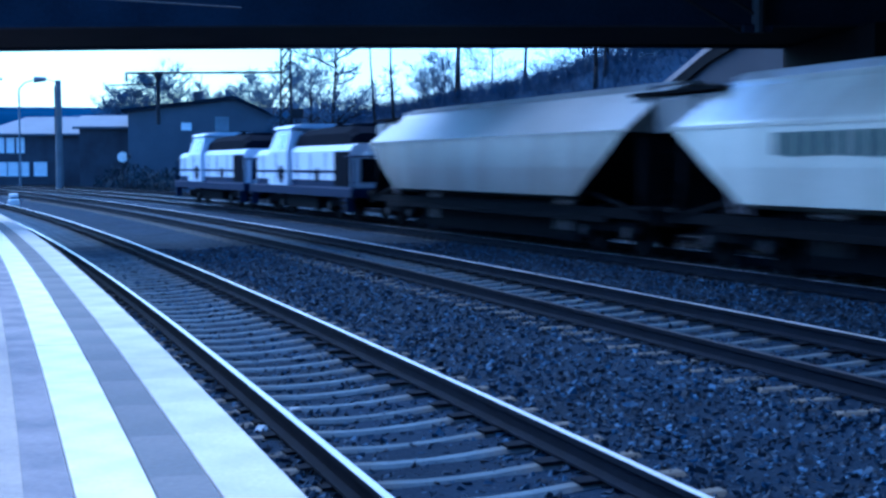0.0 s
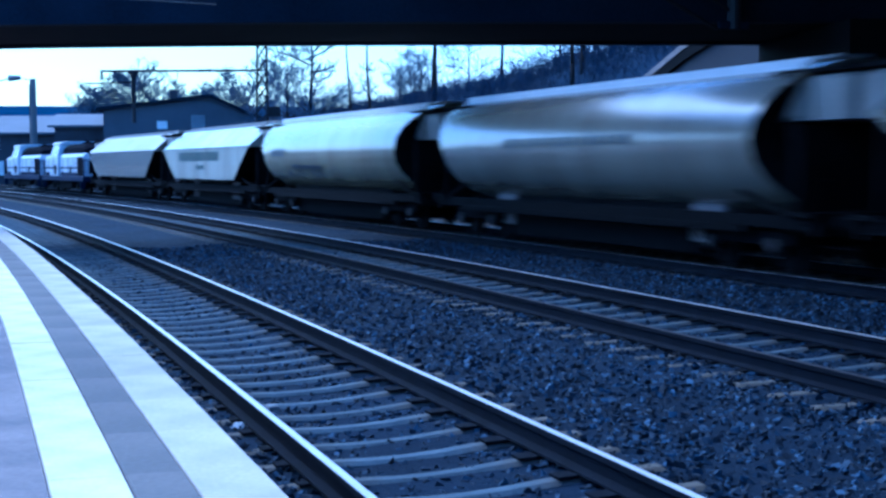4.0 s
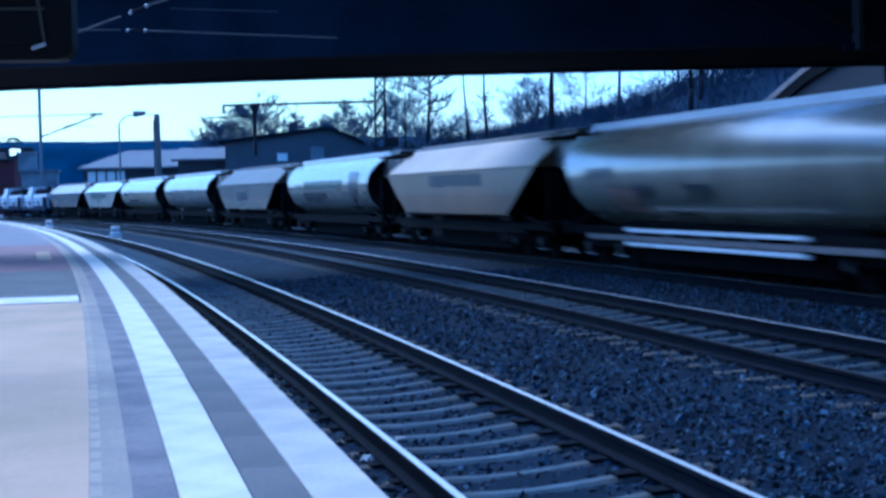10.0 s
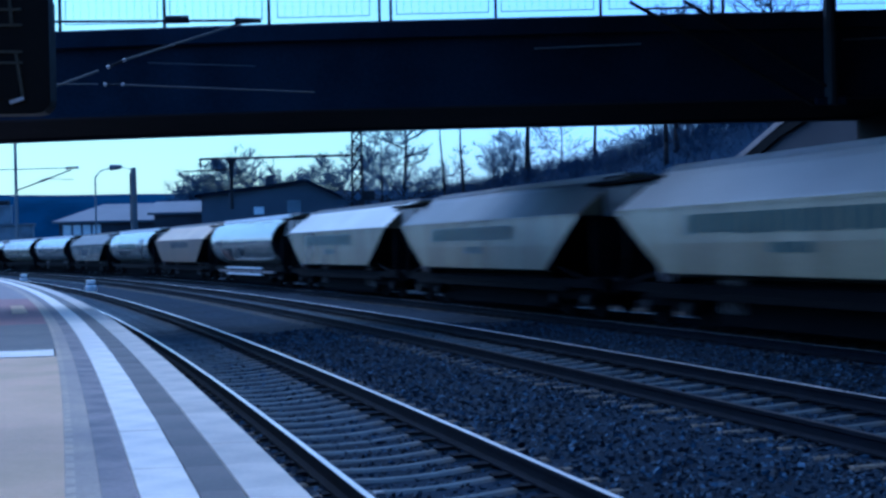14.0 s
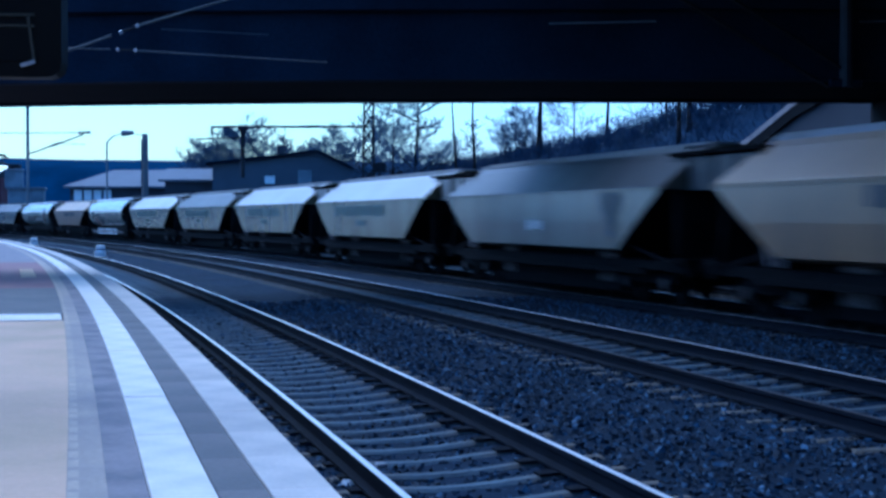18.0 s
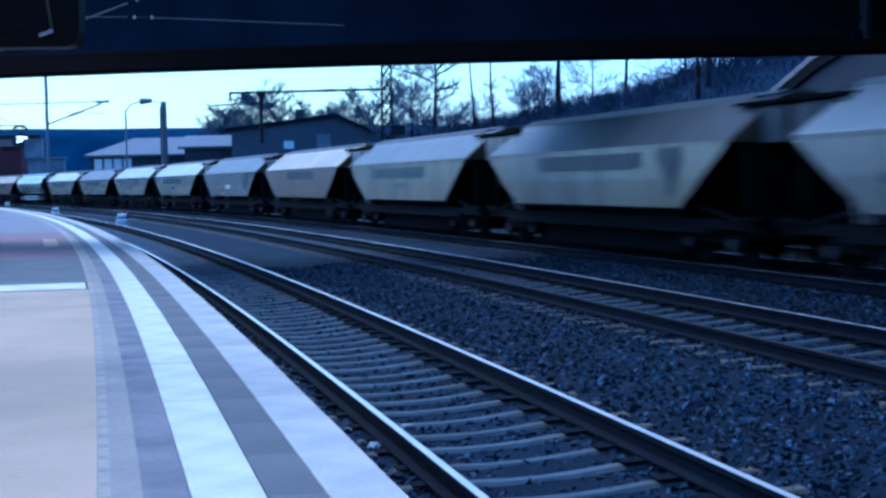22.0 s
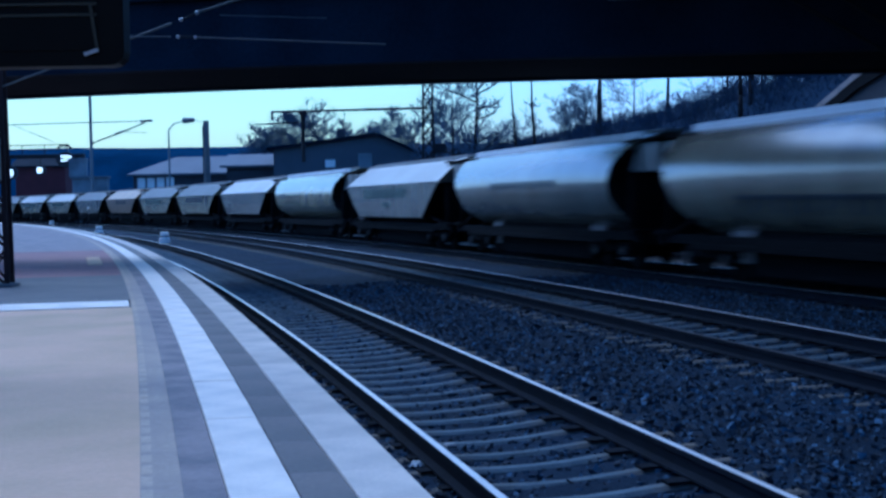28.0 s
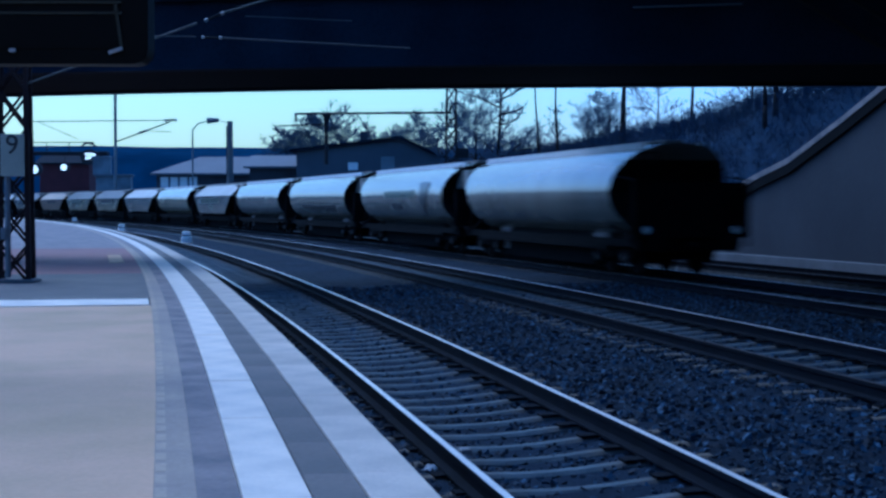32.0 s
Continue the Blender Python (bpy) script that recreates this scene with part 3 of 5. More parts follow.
# ---------------------------------------------------------------- platform
def build_platform():
    pl = base("platform", kind="structure", label="curved station platform with pale edge slabs and a white safety line", category="platform")
    z = PLAT_Z
    f = Form()
    strip(f, [(-9.6, -0.6), (EDGE_D - 0.12, -0.6), (EDGE_D - 0.12, z - 0.09), (-9.6, z - 0.09)], along(-60, 60, 2) + along(60, 160, 3)[1:])
    part("platform_wall", f, CONCRETE, pl)
    # inner paving in its different patches
    def patch(nm, material, s0, s1, d0, d1, dz=0.0, lab=""):
        g = Form()
        strip(g, [(d0, z - 0.088), (d1, z - 0.088), (d1, z + dz), (d0, z + dz)], along(s0, s1, 1.5))
        return part(nm, g, material, pl, lab)
    patch("paving", PAVE, -60, 20.6, -9.55, -2.875, 0, "worn beige concrete paving")
    # a darker stretch beyond the pale cross band
    patch("paving", PAVE_DARK, 22.2, 30.0, -9.55, -2.875, 0, "dark grey paving")
    patch("paving", PAVE_RED, 30.0, 47.0, -9.55, -2.875, 0, "reddish brick paving")
    patch("paving", PAVE_GREY, 47.0, 158, -9.55, -2.875, 0, "blue-grey asphalt paving")
    patch("paving_band", PAVE_GREY, -60, 158, -2.675, -2.478, 0)
    g = Form()
    for s in along(-6, 60, 0.33):
        strip(g, [(-2.872, z - 0.05), (-2.81, z - 0.05), (-2.814, z + 0.0028), (-2.868, z + 0.0028)], [s, s + 0.24])
    strip(g, [(-2.874, z - 0.088), (-2.676, z - 0.088), (-2.676, z + 0.0015), (-2.874, z + 0.0015)], along(-60, 158, 2), mi=1)
    part("tactile_strip", g, (PAVE_RIB, PAVE_MID), pl, "ribbed tactile guiding strip")
    g = Form()
    strip(g, [(-9.55, z - 0.088), (-2.9, z - 0.088), (-2.9, z + 0.004), (-9.55, z + 0.004)], [20.75, 21.2, 21.65, 22.05])
    part("cross_band", g, WHITE_LINE, pl, "pale slab band across the platform")
    # slabs of the edge, one by one near the viewer
    rows = (("edge_slab", EDGE_D, -1.891, EDGE_STONE, 0.0), ("grey_slab", -1.897, -2.146, PAVE_DARK, -0.003), ("line_slab", -2.152, -2.472, WHITE_LINE, 0.0))
    for nm, d1, d0, material, dz in rows:
        g = Form()
        for s0, s1 in ((-0.4985, 0.4985),):
            rings = []
            for s, e in ((s0, 0.003), (s0 + 0.006, 0), (0, 0), (s1 - 0.006, 0), (s1, 0.003)):
                rings.append([Vector((d0 - d1, s, -0.086)), Vector((0, s, -0.086)), Vector((0, s, -0.008)), Vector((-0.006, s, -e)), Vector((d0 - d1 + 0.006, s, -e)), Vector((d0 - d1, s, -0.008))])
            g.solid(rings)
        me = g.mesh(nm, material)
        for i in range(-6, 64):
            ob = new(nm, me)
            ob.parent = pl
            ob.matrix_basis = pose(*trk(i + 0.5, d1, z + dz + random.uniform(-0.003, 0.003)), 0, 0, heading(i + 0.5))
        g = Form()
        for a, b in ((-60, -6), (64, 158)):
            strip(g, [(d0, z - 0.086), (d1, z - 0.086), (d1, z + dz), (d0, z + dz)], along(a, b, 2))
        part(nm + "_row", g, material, pl, kind="stuff")


build_ground()
build_track("track_near", trk, heading, 0.0, 0.0, 0.063, (-5.55, 84), (-60, 300), (False, False), "near curved track on concrete sleepers")
build_track("track_middle", trk, heading, 4.46, 0.135, 0.014, (-1.3, 84), (-60, 300), (True, False), "second curved track, its inner rail dull")
build_track("track_freight", trk3, heading3, 0.0, 0.12, 0.06, (4, 60), (-400, 480), (False, False), "outer track on which the freight train runs")
build_track("track_siding", trk, heading, 14.6, 0.05, 0.0, (10, 50), (-60, 300), (True, True), "siding track beside the retaining wall")
build_platform()

# ---------------------------------------------------------------- road bridge and retaining wall
BR_N, BR_F = 35.5, 42.0
NEARER = Matrix.Translation((0, 0, 1.79)) @ Matrix.Scale(0.92, 4) @ Matrix.Translation((0, 0, -1.79))


def sag(x):
    return -0.00056 * (x - 3.0) ** 2 if x < 3 else 0.0


def build_bridge():
    br = base("road_bridge", kind="structure", label="dark steel and concrete road bridge across the tracks", category="bridge")
    br.matrix_basis = NEARER
    xs = [-70 + 2.0 * i for i in range(50)]
    def beam(nm, prof, material, lab=""):
        f = Form()
        f.solid([[Vector((x, y, z + sag(x))) for y, z in prof] for x in xs])
        return part(nm, f, material, br, lab)
    n, fa = BR_N, BR_F
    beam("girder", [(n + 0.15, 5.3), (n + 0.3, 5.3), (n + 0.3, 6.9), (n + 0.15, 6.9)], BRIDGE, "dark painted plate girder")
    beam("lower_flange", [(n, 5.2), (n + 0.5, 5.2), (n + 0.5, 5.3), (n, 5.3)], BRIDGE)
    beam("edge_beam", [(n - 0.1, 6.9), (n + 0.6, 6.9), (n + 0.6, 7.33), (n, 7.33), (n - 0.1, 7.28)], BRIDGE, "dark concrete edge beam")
    beam("soffit", [(n + 0.5, 5.22), (fa - 0.5, 5.22), (fa - 0.5, 5.6), (n + 0.5, 5.6)], SOFFIT, "near-black underside, shade put into its colour")
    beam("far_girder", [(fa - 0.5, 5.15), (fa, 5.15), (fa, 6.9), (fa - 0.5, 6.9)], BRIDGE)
    beam("deck", [(n + 0.6, 6.9), (fa, 6.9), (fa, 7.2), (n + 0.6, 7.2)], CONCRETE)
    # railing: bays of 2.7 m with framed mesh panels, posts doubled at the joints
    posts = []
    for k in range(-5, 6):
        posts += [-1.77 + 8.13 * k, -1.49 + 8.13 * k, 1.08 + 8.13 * k, 3.65 + 8.13 * k]
    f = Form()
    f.box(-0.035, 0.035, n + 0.1, n + 0.16, 7.3, 8.6)
    pm = f.mesh("railing_post", DARK_STEEL)
    for x in posts:
        ob = new("railing_post", pm)
        ob.parent = br
        ob.location = (x, 0, sag(x))
    f = Form()
    for x0, x1 in ((0.14, 2.4),):
        for a, b in (((x0, 7.5), (x1, 7.5)), ((x1, 7.5), (x1, 8.5)), ((x1, 8.5), (x0, 8.5)), ((x0, 8.5), (x0, 7.5))):
            f.tube((a[0], n + 0.13, a[1]), (b[0], n + 0.13, b[1]), 0.012, n=4)
        for i in range(1, 12):
            x = x0 + (x1 - x0) * i / 12
            f.tube((x, n + 0.13, 7.5), (x, n + 0.13, 8.5), 0.004, n=3)
    pm = f.mesh("railing_panel", STEEL)
    for k in range(-5, 6):
        for o in (-1.49, 1.08, 3.72):
            ob = new("railing_panel", pm)
            ob.parent = br
            ob.location = (o + 8.13 * k, 0, sag(o + 8.13 * k))
    f = Form()
    f.solid([[Vector((x, n + 0.1 + a, 8.6 + b + sag(x))) for a, b in ((0, 0), (0.08, 0), (0.08, 0.06), (0, 0.06))] for x in xs])
    part("handrail", f, DARK_STEEL, br)
    # cable ducts on the face
    for (x0, x1, z) in ((2.0, 4.6, 6.55), (9.5, 11.8, 6.6)):
        f = Form()
        f.tube((x0, n - 0.05, z), (x1, n - 0.05, z + 0.06), 0.025)
        part("cable_duct", f, STEEL, br)
    # abutments, their near-black colour carries the shade under the bridge
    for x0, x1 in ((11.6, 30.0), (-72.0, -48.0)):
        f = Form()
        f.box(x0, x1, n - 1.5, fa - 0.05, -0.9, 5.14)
        part("abutment", f, SOFFIT, br, "abutment wall painted near-black for the shade under the bridge")


def build_bracket():
    m = base("bracket_mast", NEARER, label="grey steel tube mast with two stays on the bridge face", category="mast")
    y = BR_N - 0.25
    f = Form()
    f.tube((9.15, y, 5.0), (9.15, y, 9.4), 0.17, 0.15, 10)
    part("mast_tube", f, MAST_GREY, m)
    f = Form()
    f.box(8.75, 9.5, y - 0.12, y + 0.1, 5.0, 5.2, edge=0.03)
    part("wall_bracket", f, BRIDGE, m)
    for a, b in (((4.3, 7.6), (8.7, 5.0)), ((5.6, 7.6), (9.1, 5.4))):
        f = Form()
        f.tube((a[0], y - 0.05, a[1]), (b[0], y - 0.05, b[1]), 0.045)
        part("stay", f, DARK_STEEL, m)
    f = Form()
    f.tube((4.6, y - 0.05, 7.42), (5.9, y - 0.05, 7.42), 0.03)
    part("strut", f, STEEL, m)


WALL_D = 19.7


def shade_slab_z(q):
    """Underside of the unseen shading slab, rising towards the bridge."""
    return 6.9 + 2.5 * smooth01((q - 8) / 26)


def build_wall():
    # wing wall: its top falls away from the bridge
    tops = [(37.0, 6.3), (41.0, 5.31), (43.23, 4.49), (46.92, 3.23), (49.4, 2.69), (54.0, 1.5), (60.0, 0.4)]
    w = base("wall_wing", kind="structure", label="pale concrete wing wall with a sloping coping", category="wall")
    f = Form()
    f.solid([[trk(s, WALL_D, -0.6), trk(s, WALL_D + 0.6, -0.6), trk(s, WALL_D + 0.6, z), trk(s, WALL_D, z)] for s, z in tops])
    part("wall_body", f, WALL_CONC, w)
    f = Form()
    f.solid([[trk(s, WALL_D - 0.14, z + 0.004), trk(s, WALL_D + 0.75, z + 0.004), trk(s, WALL_D + 0.75, z + 0.2), trk(s, WALL_D - 0.14, z + 0.2)] for s, z in tops])
    part("coping", f, PAVE_GREY, w, "weathered concrete coping")
    # dark strip stands in for the shade below the overhanging coping
    f = Form()
    f.solid([[trk(s, WALL_D - 0.12, z - 0.34), trk(s, WALL_D - 0.004, z - 0.34), trk(s, WALL_D - 0.004, z), trk(s, WALL_D - 0.12, z)] for s, z in tops])
    part("coping_band", f, SOFFIT, w, "near-black strip for the shade under the coping")
    # unseen wall added up to the slab, shuts out the right-hand sky
    f = Form()
    f.solid([[trk(q, d, z) for d, z in ((WALL_D, -0.6), (WALL_D + 0.7, -0.6), (WALL_D + 0.7, shade_slab_z(q) - 0.004), (WALL_D, shade_slab_z(q) - 0.004))] for q in along(-80, 31, 4)])
    tagged(part("wall_retaining", f, BRICKW), "unseen dark brick wall added beside the tracks", "wall", kind="structure")
    # unseen slab added above the outer tracks to shade train and ballast
    dk = base("roof_tracks", kind="structure", label="unseen near-black slab added to shade the outer tracks", category="roof")
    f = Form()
    f.solid([[trk(q, d, z + shade_slab_z(q)) for d, z in ((3.7, 0), (24.0, 0), (24.0, 0.8), (3.7, 0.8))] for q in along(-70, 32, 4)])
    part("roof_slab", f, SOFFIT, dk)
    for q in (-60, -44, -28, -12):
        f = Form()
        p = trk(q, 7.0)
        f.tube((p.x, p.y, -0.6), (p.x, p.y, shade_slab_z(q) - 0.005), 0.24, n=14)
        part("column", f, CONCRETE, dk, "round column under the added slab", smooth=True)
    # unseen wall added behind the viewer to cut the sky light
    f = Form()
    f.box(-45.0, 31.0, -27.0, -26.0, -0.6, 15.0)
    tagged(part("wall_south", f, BRICKW), "unseen brick wall added behind to block the rear sky light", "wall", kind="structure")
    f = Form()
    strip(f, [(17.2, -0.5), (17.5, -0.5), (17.5, 0.15), (17.2, 0.15)], along(0, 90, 4))
    tagged(part("cable_trough", f, CONCRETE), "long grey concrete cable trough along the siding", "cable trough", kind="structure")


def slope_z(s, d):
    """Height of the wooded slope behind the wing wall."""
    crest = float(np.interp(s, (50, 62, 67, 72, 80, 91, 104, 120, 150), (7.9, 7.5, 7.1, 6.35, 6.1, 5.8, 5.2, 4.3, 2.2)))
    foot = 0.2 + 6.2 * smooth01((52 - s) / 14)
    a = smooth01((d - 20.2) / 11)
    return foot * (1 - a) + max(crest, foot) * a + 0.35 * noise.noise(Vector((s * 0.25, d * 0.25, 3)))


def build_slope():
    f = Form()
    ss, dd = along(36, 170, 2.0), [20.25, 21, 22.5, 24, 25.5, 27, 28.5, 30, 31.5, 34, 38, 46, 60]
    for s in ss:
        for d in dd:
            f.v.append(tuple(trk(s, d, slope_z(s, d) if d > 20.3 else -0.6)))
    k = len(dd)
    for i in range(len(ss) - 1):
        for j in range(k - 1):
            a = i * k + j
            f.f.append((a, a + 1, a + k + 1, a + k))
            f.m.append(0)
    tagged(part("embankment", f, GRASS, smooth=True), "wooded winter embankment rising behind the tracks", "embankment", kind="structure")
    # dry brush over it
    rnd = random.Random(8)
    f = Form()
    for _ in range(15000):
        s, d = rnd.uniform(40, 135), 21.5 + 14 * rnd.random()
        c = trk(s, d, slope_z(s, d) - 0.05)
        h = rnd.uniform(0.3, 1.1) * (1.4 if 28 < d < 34 else 0.8) * (1.25 if s < 76 else 1.0)
        for _ in range(6):
            t = c + Vector((rnd.uniform(-0.5, 0.5), rnd.uniform(-0.5, 0.5), h * rnd.uniform(0.5, 1)))
            b = c + Vector((rnd.uniform(-0.3, 0.3), rnd.uniform(-0.3, 0.3), 0))
            w = Vector((rnd.uniform(-1, 1), rnd.uniform(-1, 1), rnd.uniform(-0.3, 0.3))) * 0.024
            mid = (b + t) / 2 + Vector((rnd.uniform(-0.15, 0.15), rnd.uniform(-0.15, 0.15), 0))
            f.face((b - w * 0.4, b + w * 0.4, mid + w))
            f.face((mid - w, mid + w, t))
    tagged(part("brush", f, BRUSH), "dry leafless brush covering the embankment", "brush", kind="stuff")


# ---------------------------------------------------------------- trees
def tree(x, y, z, height, spread, seed, trunk_r=0.2, bare=0.45, density=1.0, label="leafless winter tree with a thin branching crown", twig_n=1.5, fine=0.0125, limbs=0):
    rnd = random.Random(seed)
    t = base("tree", pose(x, y, z), label, "tree", "bare trees by the line")
    tf, cf = Form(), Form()
    pts = [Vector((0, 0, 0))]
    lean = Vector((rnd.uniform(-0.04, 0.04), rnd.uniform(-0.04, 0.04), 1))
    for i in range(6):
        pts.append(pts[-1] + (lean + Vector((rnd.uniform(-0.05, 0.05), rnd.uniform(-0.05, 0.05), 0))) * height * 0.92 / 6)
    for i in range(6):
        tf.tube(pts[i], pts[i + 1], trunk_r * (1 - i / 6.6), trunk_r * (1 - (i + 1) / 6.6), 7)
    def at(u):
        k = min(5, int(u * 6))
        return pts[k].lerp(pts[k + 1], u * 6 - k)
    def grow(p, way, length, r, level):
        q = p + way * length * 0.5
        way2 = (way + Vector((rnd.uniform(-0.25, 0.25), rnd.uniform(-0.25, 0.25), rnd.uniform(-0.05, 0.3)))).normalized()
        e = q + way2 * length * 0.5
        (tf if level == 0 else cf).tube(p, q, r, r * 0.75, 4 if level == 0 else 3)
        (tf if level == 0 else cf).tube(q, e, r * 0.75, r * 0.4, 4 if level == 0 else 3)
        if level < 2:
            for _ in range(int((5 if level == 0 else 4) * twig_n)):
                u = rnd.uniform(0.25, 1.0)
                s = p.lerp(q, u * 2) if u < 0.5 else q.lerp(e, u * 2 - 1)
                w = (way2 * 0.6 + Vector((rnd.uniform(-1, 1), rnd.uniform(-1, 1), rnd.uniform(-0.3, 0.9)))).normalized()
                grow(s, w, length * rnd.uniform(0.35, 0.6), max(r * 0.45, fine), level + 1)
    for i in range(int(17 * density)):
        u = rnd.uniform(bare, 1.0)
        a = rnd.uniform(0, 2 * math.pi)
        w = Vector((math.cos(a), math.sin(a), rnd.uniform(0.1, 0.8))).normalized()
        grow(at(u), w, spread * (1.25 - 0.75 * u) * rnd.uniform(0.6, 1.1), trunk_r * 0.38 * (1.2 - u), 0)
    for i in range(limbs):   # a few stout limbs, some level, some rising
        u, a = rnd.uniform(0.45, 0.97), rnd.uniform(0, 2 * math.pi)
        grow(at(u), Vector((math.cos(a), math.sin(a), rnd.uniform(0.05, 0.9))).normalized(), spread * rnd.uniform(0.3, 0.9), trunk_r * rnd.uniform(0.28, 0.42), 0)
    part("trunk", tf, BARK, t, smooth=True)
    part("crown", cf, TWIG, t)
    return t


def bush(x, y, z, r, h, seed, label="dark dense bush beside the far tracks"):
    rnd = random.Random(seed)
    b = base("bush", pose(x, y, z), label, "bush")
    f, g = Form(), Form()
    for _ in range(9):
        a = rnd.uniform(0, 6.28)
        f.tube((0.1 * math.cos(a), 0.1 * math.sin(a), -0.1), (r * 0.5 * math.cos(a), r * 0.5 * math.sin(a), h * rnd.uniform(0.4, 0.8)), 0.04, 0.015, 4)
    for _ in range(700):
        a, u = rnd.uniform(0, 6.28), rnd.random()
        q = math.sqrt(rnd.random())
        c = Vector((r * q * math.cos(a), r * q * math.sin(a), h * (0.1 + 0.9 * u) * math.sqrt(max(0.05, 1 - q * q * 0.8))))
        w = Vector((rnd.uniform(-1, 1), rnd.uniform(-1, 1), rnd.uniform(-1, 1))) * 0.16
        v = Vector((rnd.uniform(-1, 1), rnd.uniform(-1, 1), rnd.uniform(0, 1.5))) * 0.22
        g.face((c - w, c + w, c + v))
    part("stems", f, BARK, b)
    part("crown", g, HEDGE, b)


def build_trees():
    # (x, y, height, spread, trunk radius, first branch)
    rows = ((-2.98, 90, 9.5, 2.6, 0.23, 0.3), (-0.41, 90, 10, 1.5, 0.12, 0.75), (0.67, 90, 10, 1.5, 0.13, 0.8), (4.5, 90, 8.8, 2.6, 0.21, 0.5),
            (8.68, 90, 9.5, 1.2, 0.13, 0.85), (10.2, 70, 7.5, 2.2, 0.13, 0.4), (10.8, 70.6, 7.5, 2.2, 0.15, 0.4), (2.6, 97, 3.0, 2.0, 0.07, 0.1), (7.0, 95, 5.0, 2.2, 0.09, 0.2),
            (13.2, 76, 8.0, 3.0, 0.15, 0.25), (15.0, 68, 8.0, 3.0, 0.15, 0.25), (-4.6, 93, 8.5, 3.2, 0.14, 0.25), (11.5, 84, 7.0, 2.6, 0.12, 0.2))
    for i, (x, y, h, sp, r, bare) in enumerate(rows):
        th = math.atan2(y - CY, x - CX)
        s, d = (th - TH0) * RAD, math.hypot(x - CX, y - CY) - RAD
        z = slope_z(s, max(20.4, d)) if d > 20.3 else -0.3
        tree(x, y, z - 0.1, h, sp, 30 + i, r, bare, 0.7 if r < 0.11 else 1.4 if bare < 0.6 else 0.8, limbs=7 if r > 0.2 else 0)
    tree(-21.9, 141, -0.4, 10.5, 4.8, 61, 0.2, 0.35, 2.2, "broad leafless tree behind the catenary arm", 2.1, 0.03)
    tree(-24.6, 142, -0.4, 9.6, 3.9, 66, 0.18, 0.4, 2.0, "broad leafless tree behind the goods shed", 2.0, 0.03)
    tree(-17.0, 138, -0.4, 9.4, 3.6, 62, 0.2, 0.4, 1.5, "broad leafless tree beside the house", 1.9, 0.024)
    tree(-12.4, 137, -0.4, 10.6, 4.0, 63, 0.2, 0.3, 1.7, "broad leafless tree beside the house", 1.9, 0.024)
    tree(-7.2, 112, -0.4, 10.0, 3.0, 64, 0.2, 0.3, 1.5, "tall leafless tree near the lattice mast", 1.5, 0.018)
    tree(-5.2, 104, -0.4, 10.5, 3.0, 65, 0.2, 0.3, 1.4, "tall leafless tree near the lattice mast", 1.5, 0.018)
    for i, (x, y, h, sp) in enumerate(((-22.8, 140, 8.6, 3.4), (-18.6, 141, 9.6, 3.6), (-14.6, 140, 9.6, 3.6), (-10.2, 136, 10.4, 3.6), (-6.0, 116, 8.4, 3.0), (-3.4, 108, 7.6, 3.0), (-26.0, 142, 7.4, 2.8))):
        tree(x, y, -0.4, h, sp, 200 + i, 0.16, 0.3, 1.7, "leafless tree in the row behind the tracks", 1.8, 0.024)
    rnd = random.Random(77)
    for i in range(16):
        s, d = rnd.uniform(62, 118), rnd.uniform(31, 40)
        p = trk(s, d, slope_z(s, d) - 0.1)
        tree(p.x, p.y, p.z, rnd.uniform(2.6, 4.6), rnd.uniform(1.3, 2.0), 100 + i, 0.06, 0.1, 1.3, "young leafless tree in the thicket on the embankment", 1.2)
    bush(-21.0, 121, -0.6, 3.0, 2.6, 71)
    bush(-17.2, 118, -0.6, 2.6, 2.2, 72)
    bush(-11.0, 104, -0.6, 2.6, 2.8, 73)


# ---------------------------------------------------------------- masts and overhead gear
def lattice(form, w0, w1, d0, d1, h, n, leg=0.045, bar=0.022):
    """Four legs and crossed bars, tapering from w0 x d0 to w1 x d1."""
    def c(i, z):
        u = z / h
        return Vector(((w0 + (w1 - w0) * u) / 2 * (1 if i in (1, 2) else -1), (d0 + (d1 - d0) * u) / 2 * (1 if i in (2, 3) else -1), z))
    for i in range(4):
        form.tube(c(i, 0), c(i, h), leg, leg * 0.8, 4)
    for k in range(n):
        z0, z1 = h * k / n, h * (k + 1) / n
        for i in range(4):
            j = (i + 1) % 4
            form.tube(c(i, z0), c(j, z1), bar, n=4)
            form.tube(c(j, z0), c(i, z1), bar, n=4)


def insulator(parent, a, b, r=0.032):
    """A dark ribbed rod between two pale metal caps."""
    a, b = Vector(a), Vector(b)
    f = Form()
    f.tube(a, b, r * 0.45, n=8)
    for i in range(1, 6):
        f.tube(a.lerp(b, i / 6 - 0.03), a.lerp(b, i / 6 + 0.03), r, r * 0.8, 10)
    part("insulator", f, DARK_STEEL, parent)
    for u, v in ((-0.06, 0.1), (0.9, 1.06)):
        part("insulator_cap", Form().tube(a.lerp(b, u), a.lerp(b, v), r * 0.95, n=8), INSULATOR, parent, "pale metal end cap")


def bar(parent, name, a, b, r, material, n=6):
    f = Form()
    f.tube(a, b, r, n=n)
    return part(name, f, material, parent)


def number_text(txt, size, parent, m, material):
    cu = bpy.data.curves.new("digit", "FONT")
    cu.body, cu.size, cu.extrude, cu.align_x, cu.align_y = txt, size, 0.003, "CENTER", "CENTER"
    tmp = bpy.data.objects.new("digit", cu)
    scene.collection.objects.link(tmp)
    me = bpy.data.meshes.new_from_object(tmp.evaluated_get(bpy.context.evaluated_depsgraph_get()))
    bpy.data.objects.remove(tmp)
    me.materials.clear()
    me.materials.append(material)
    ob = new("digit", me)
    ob.parent = parent
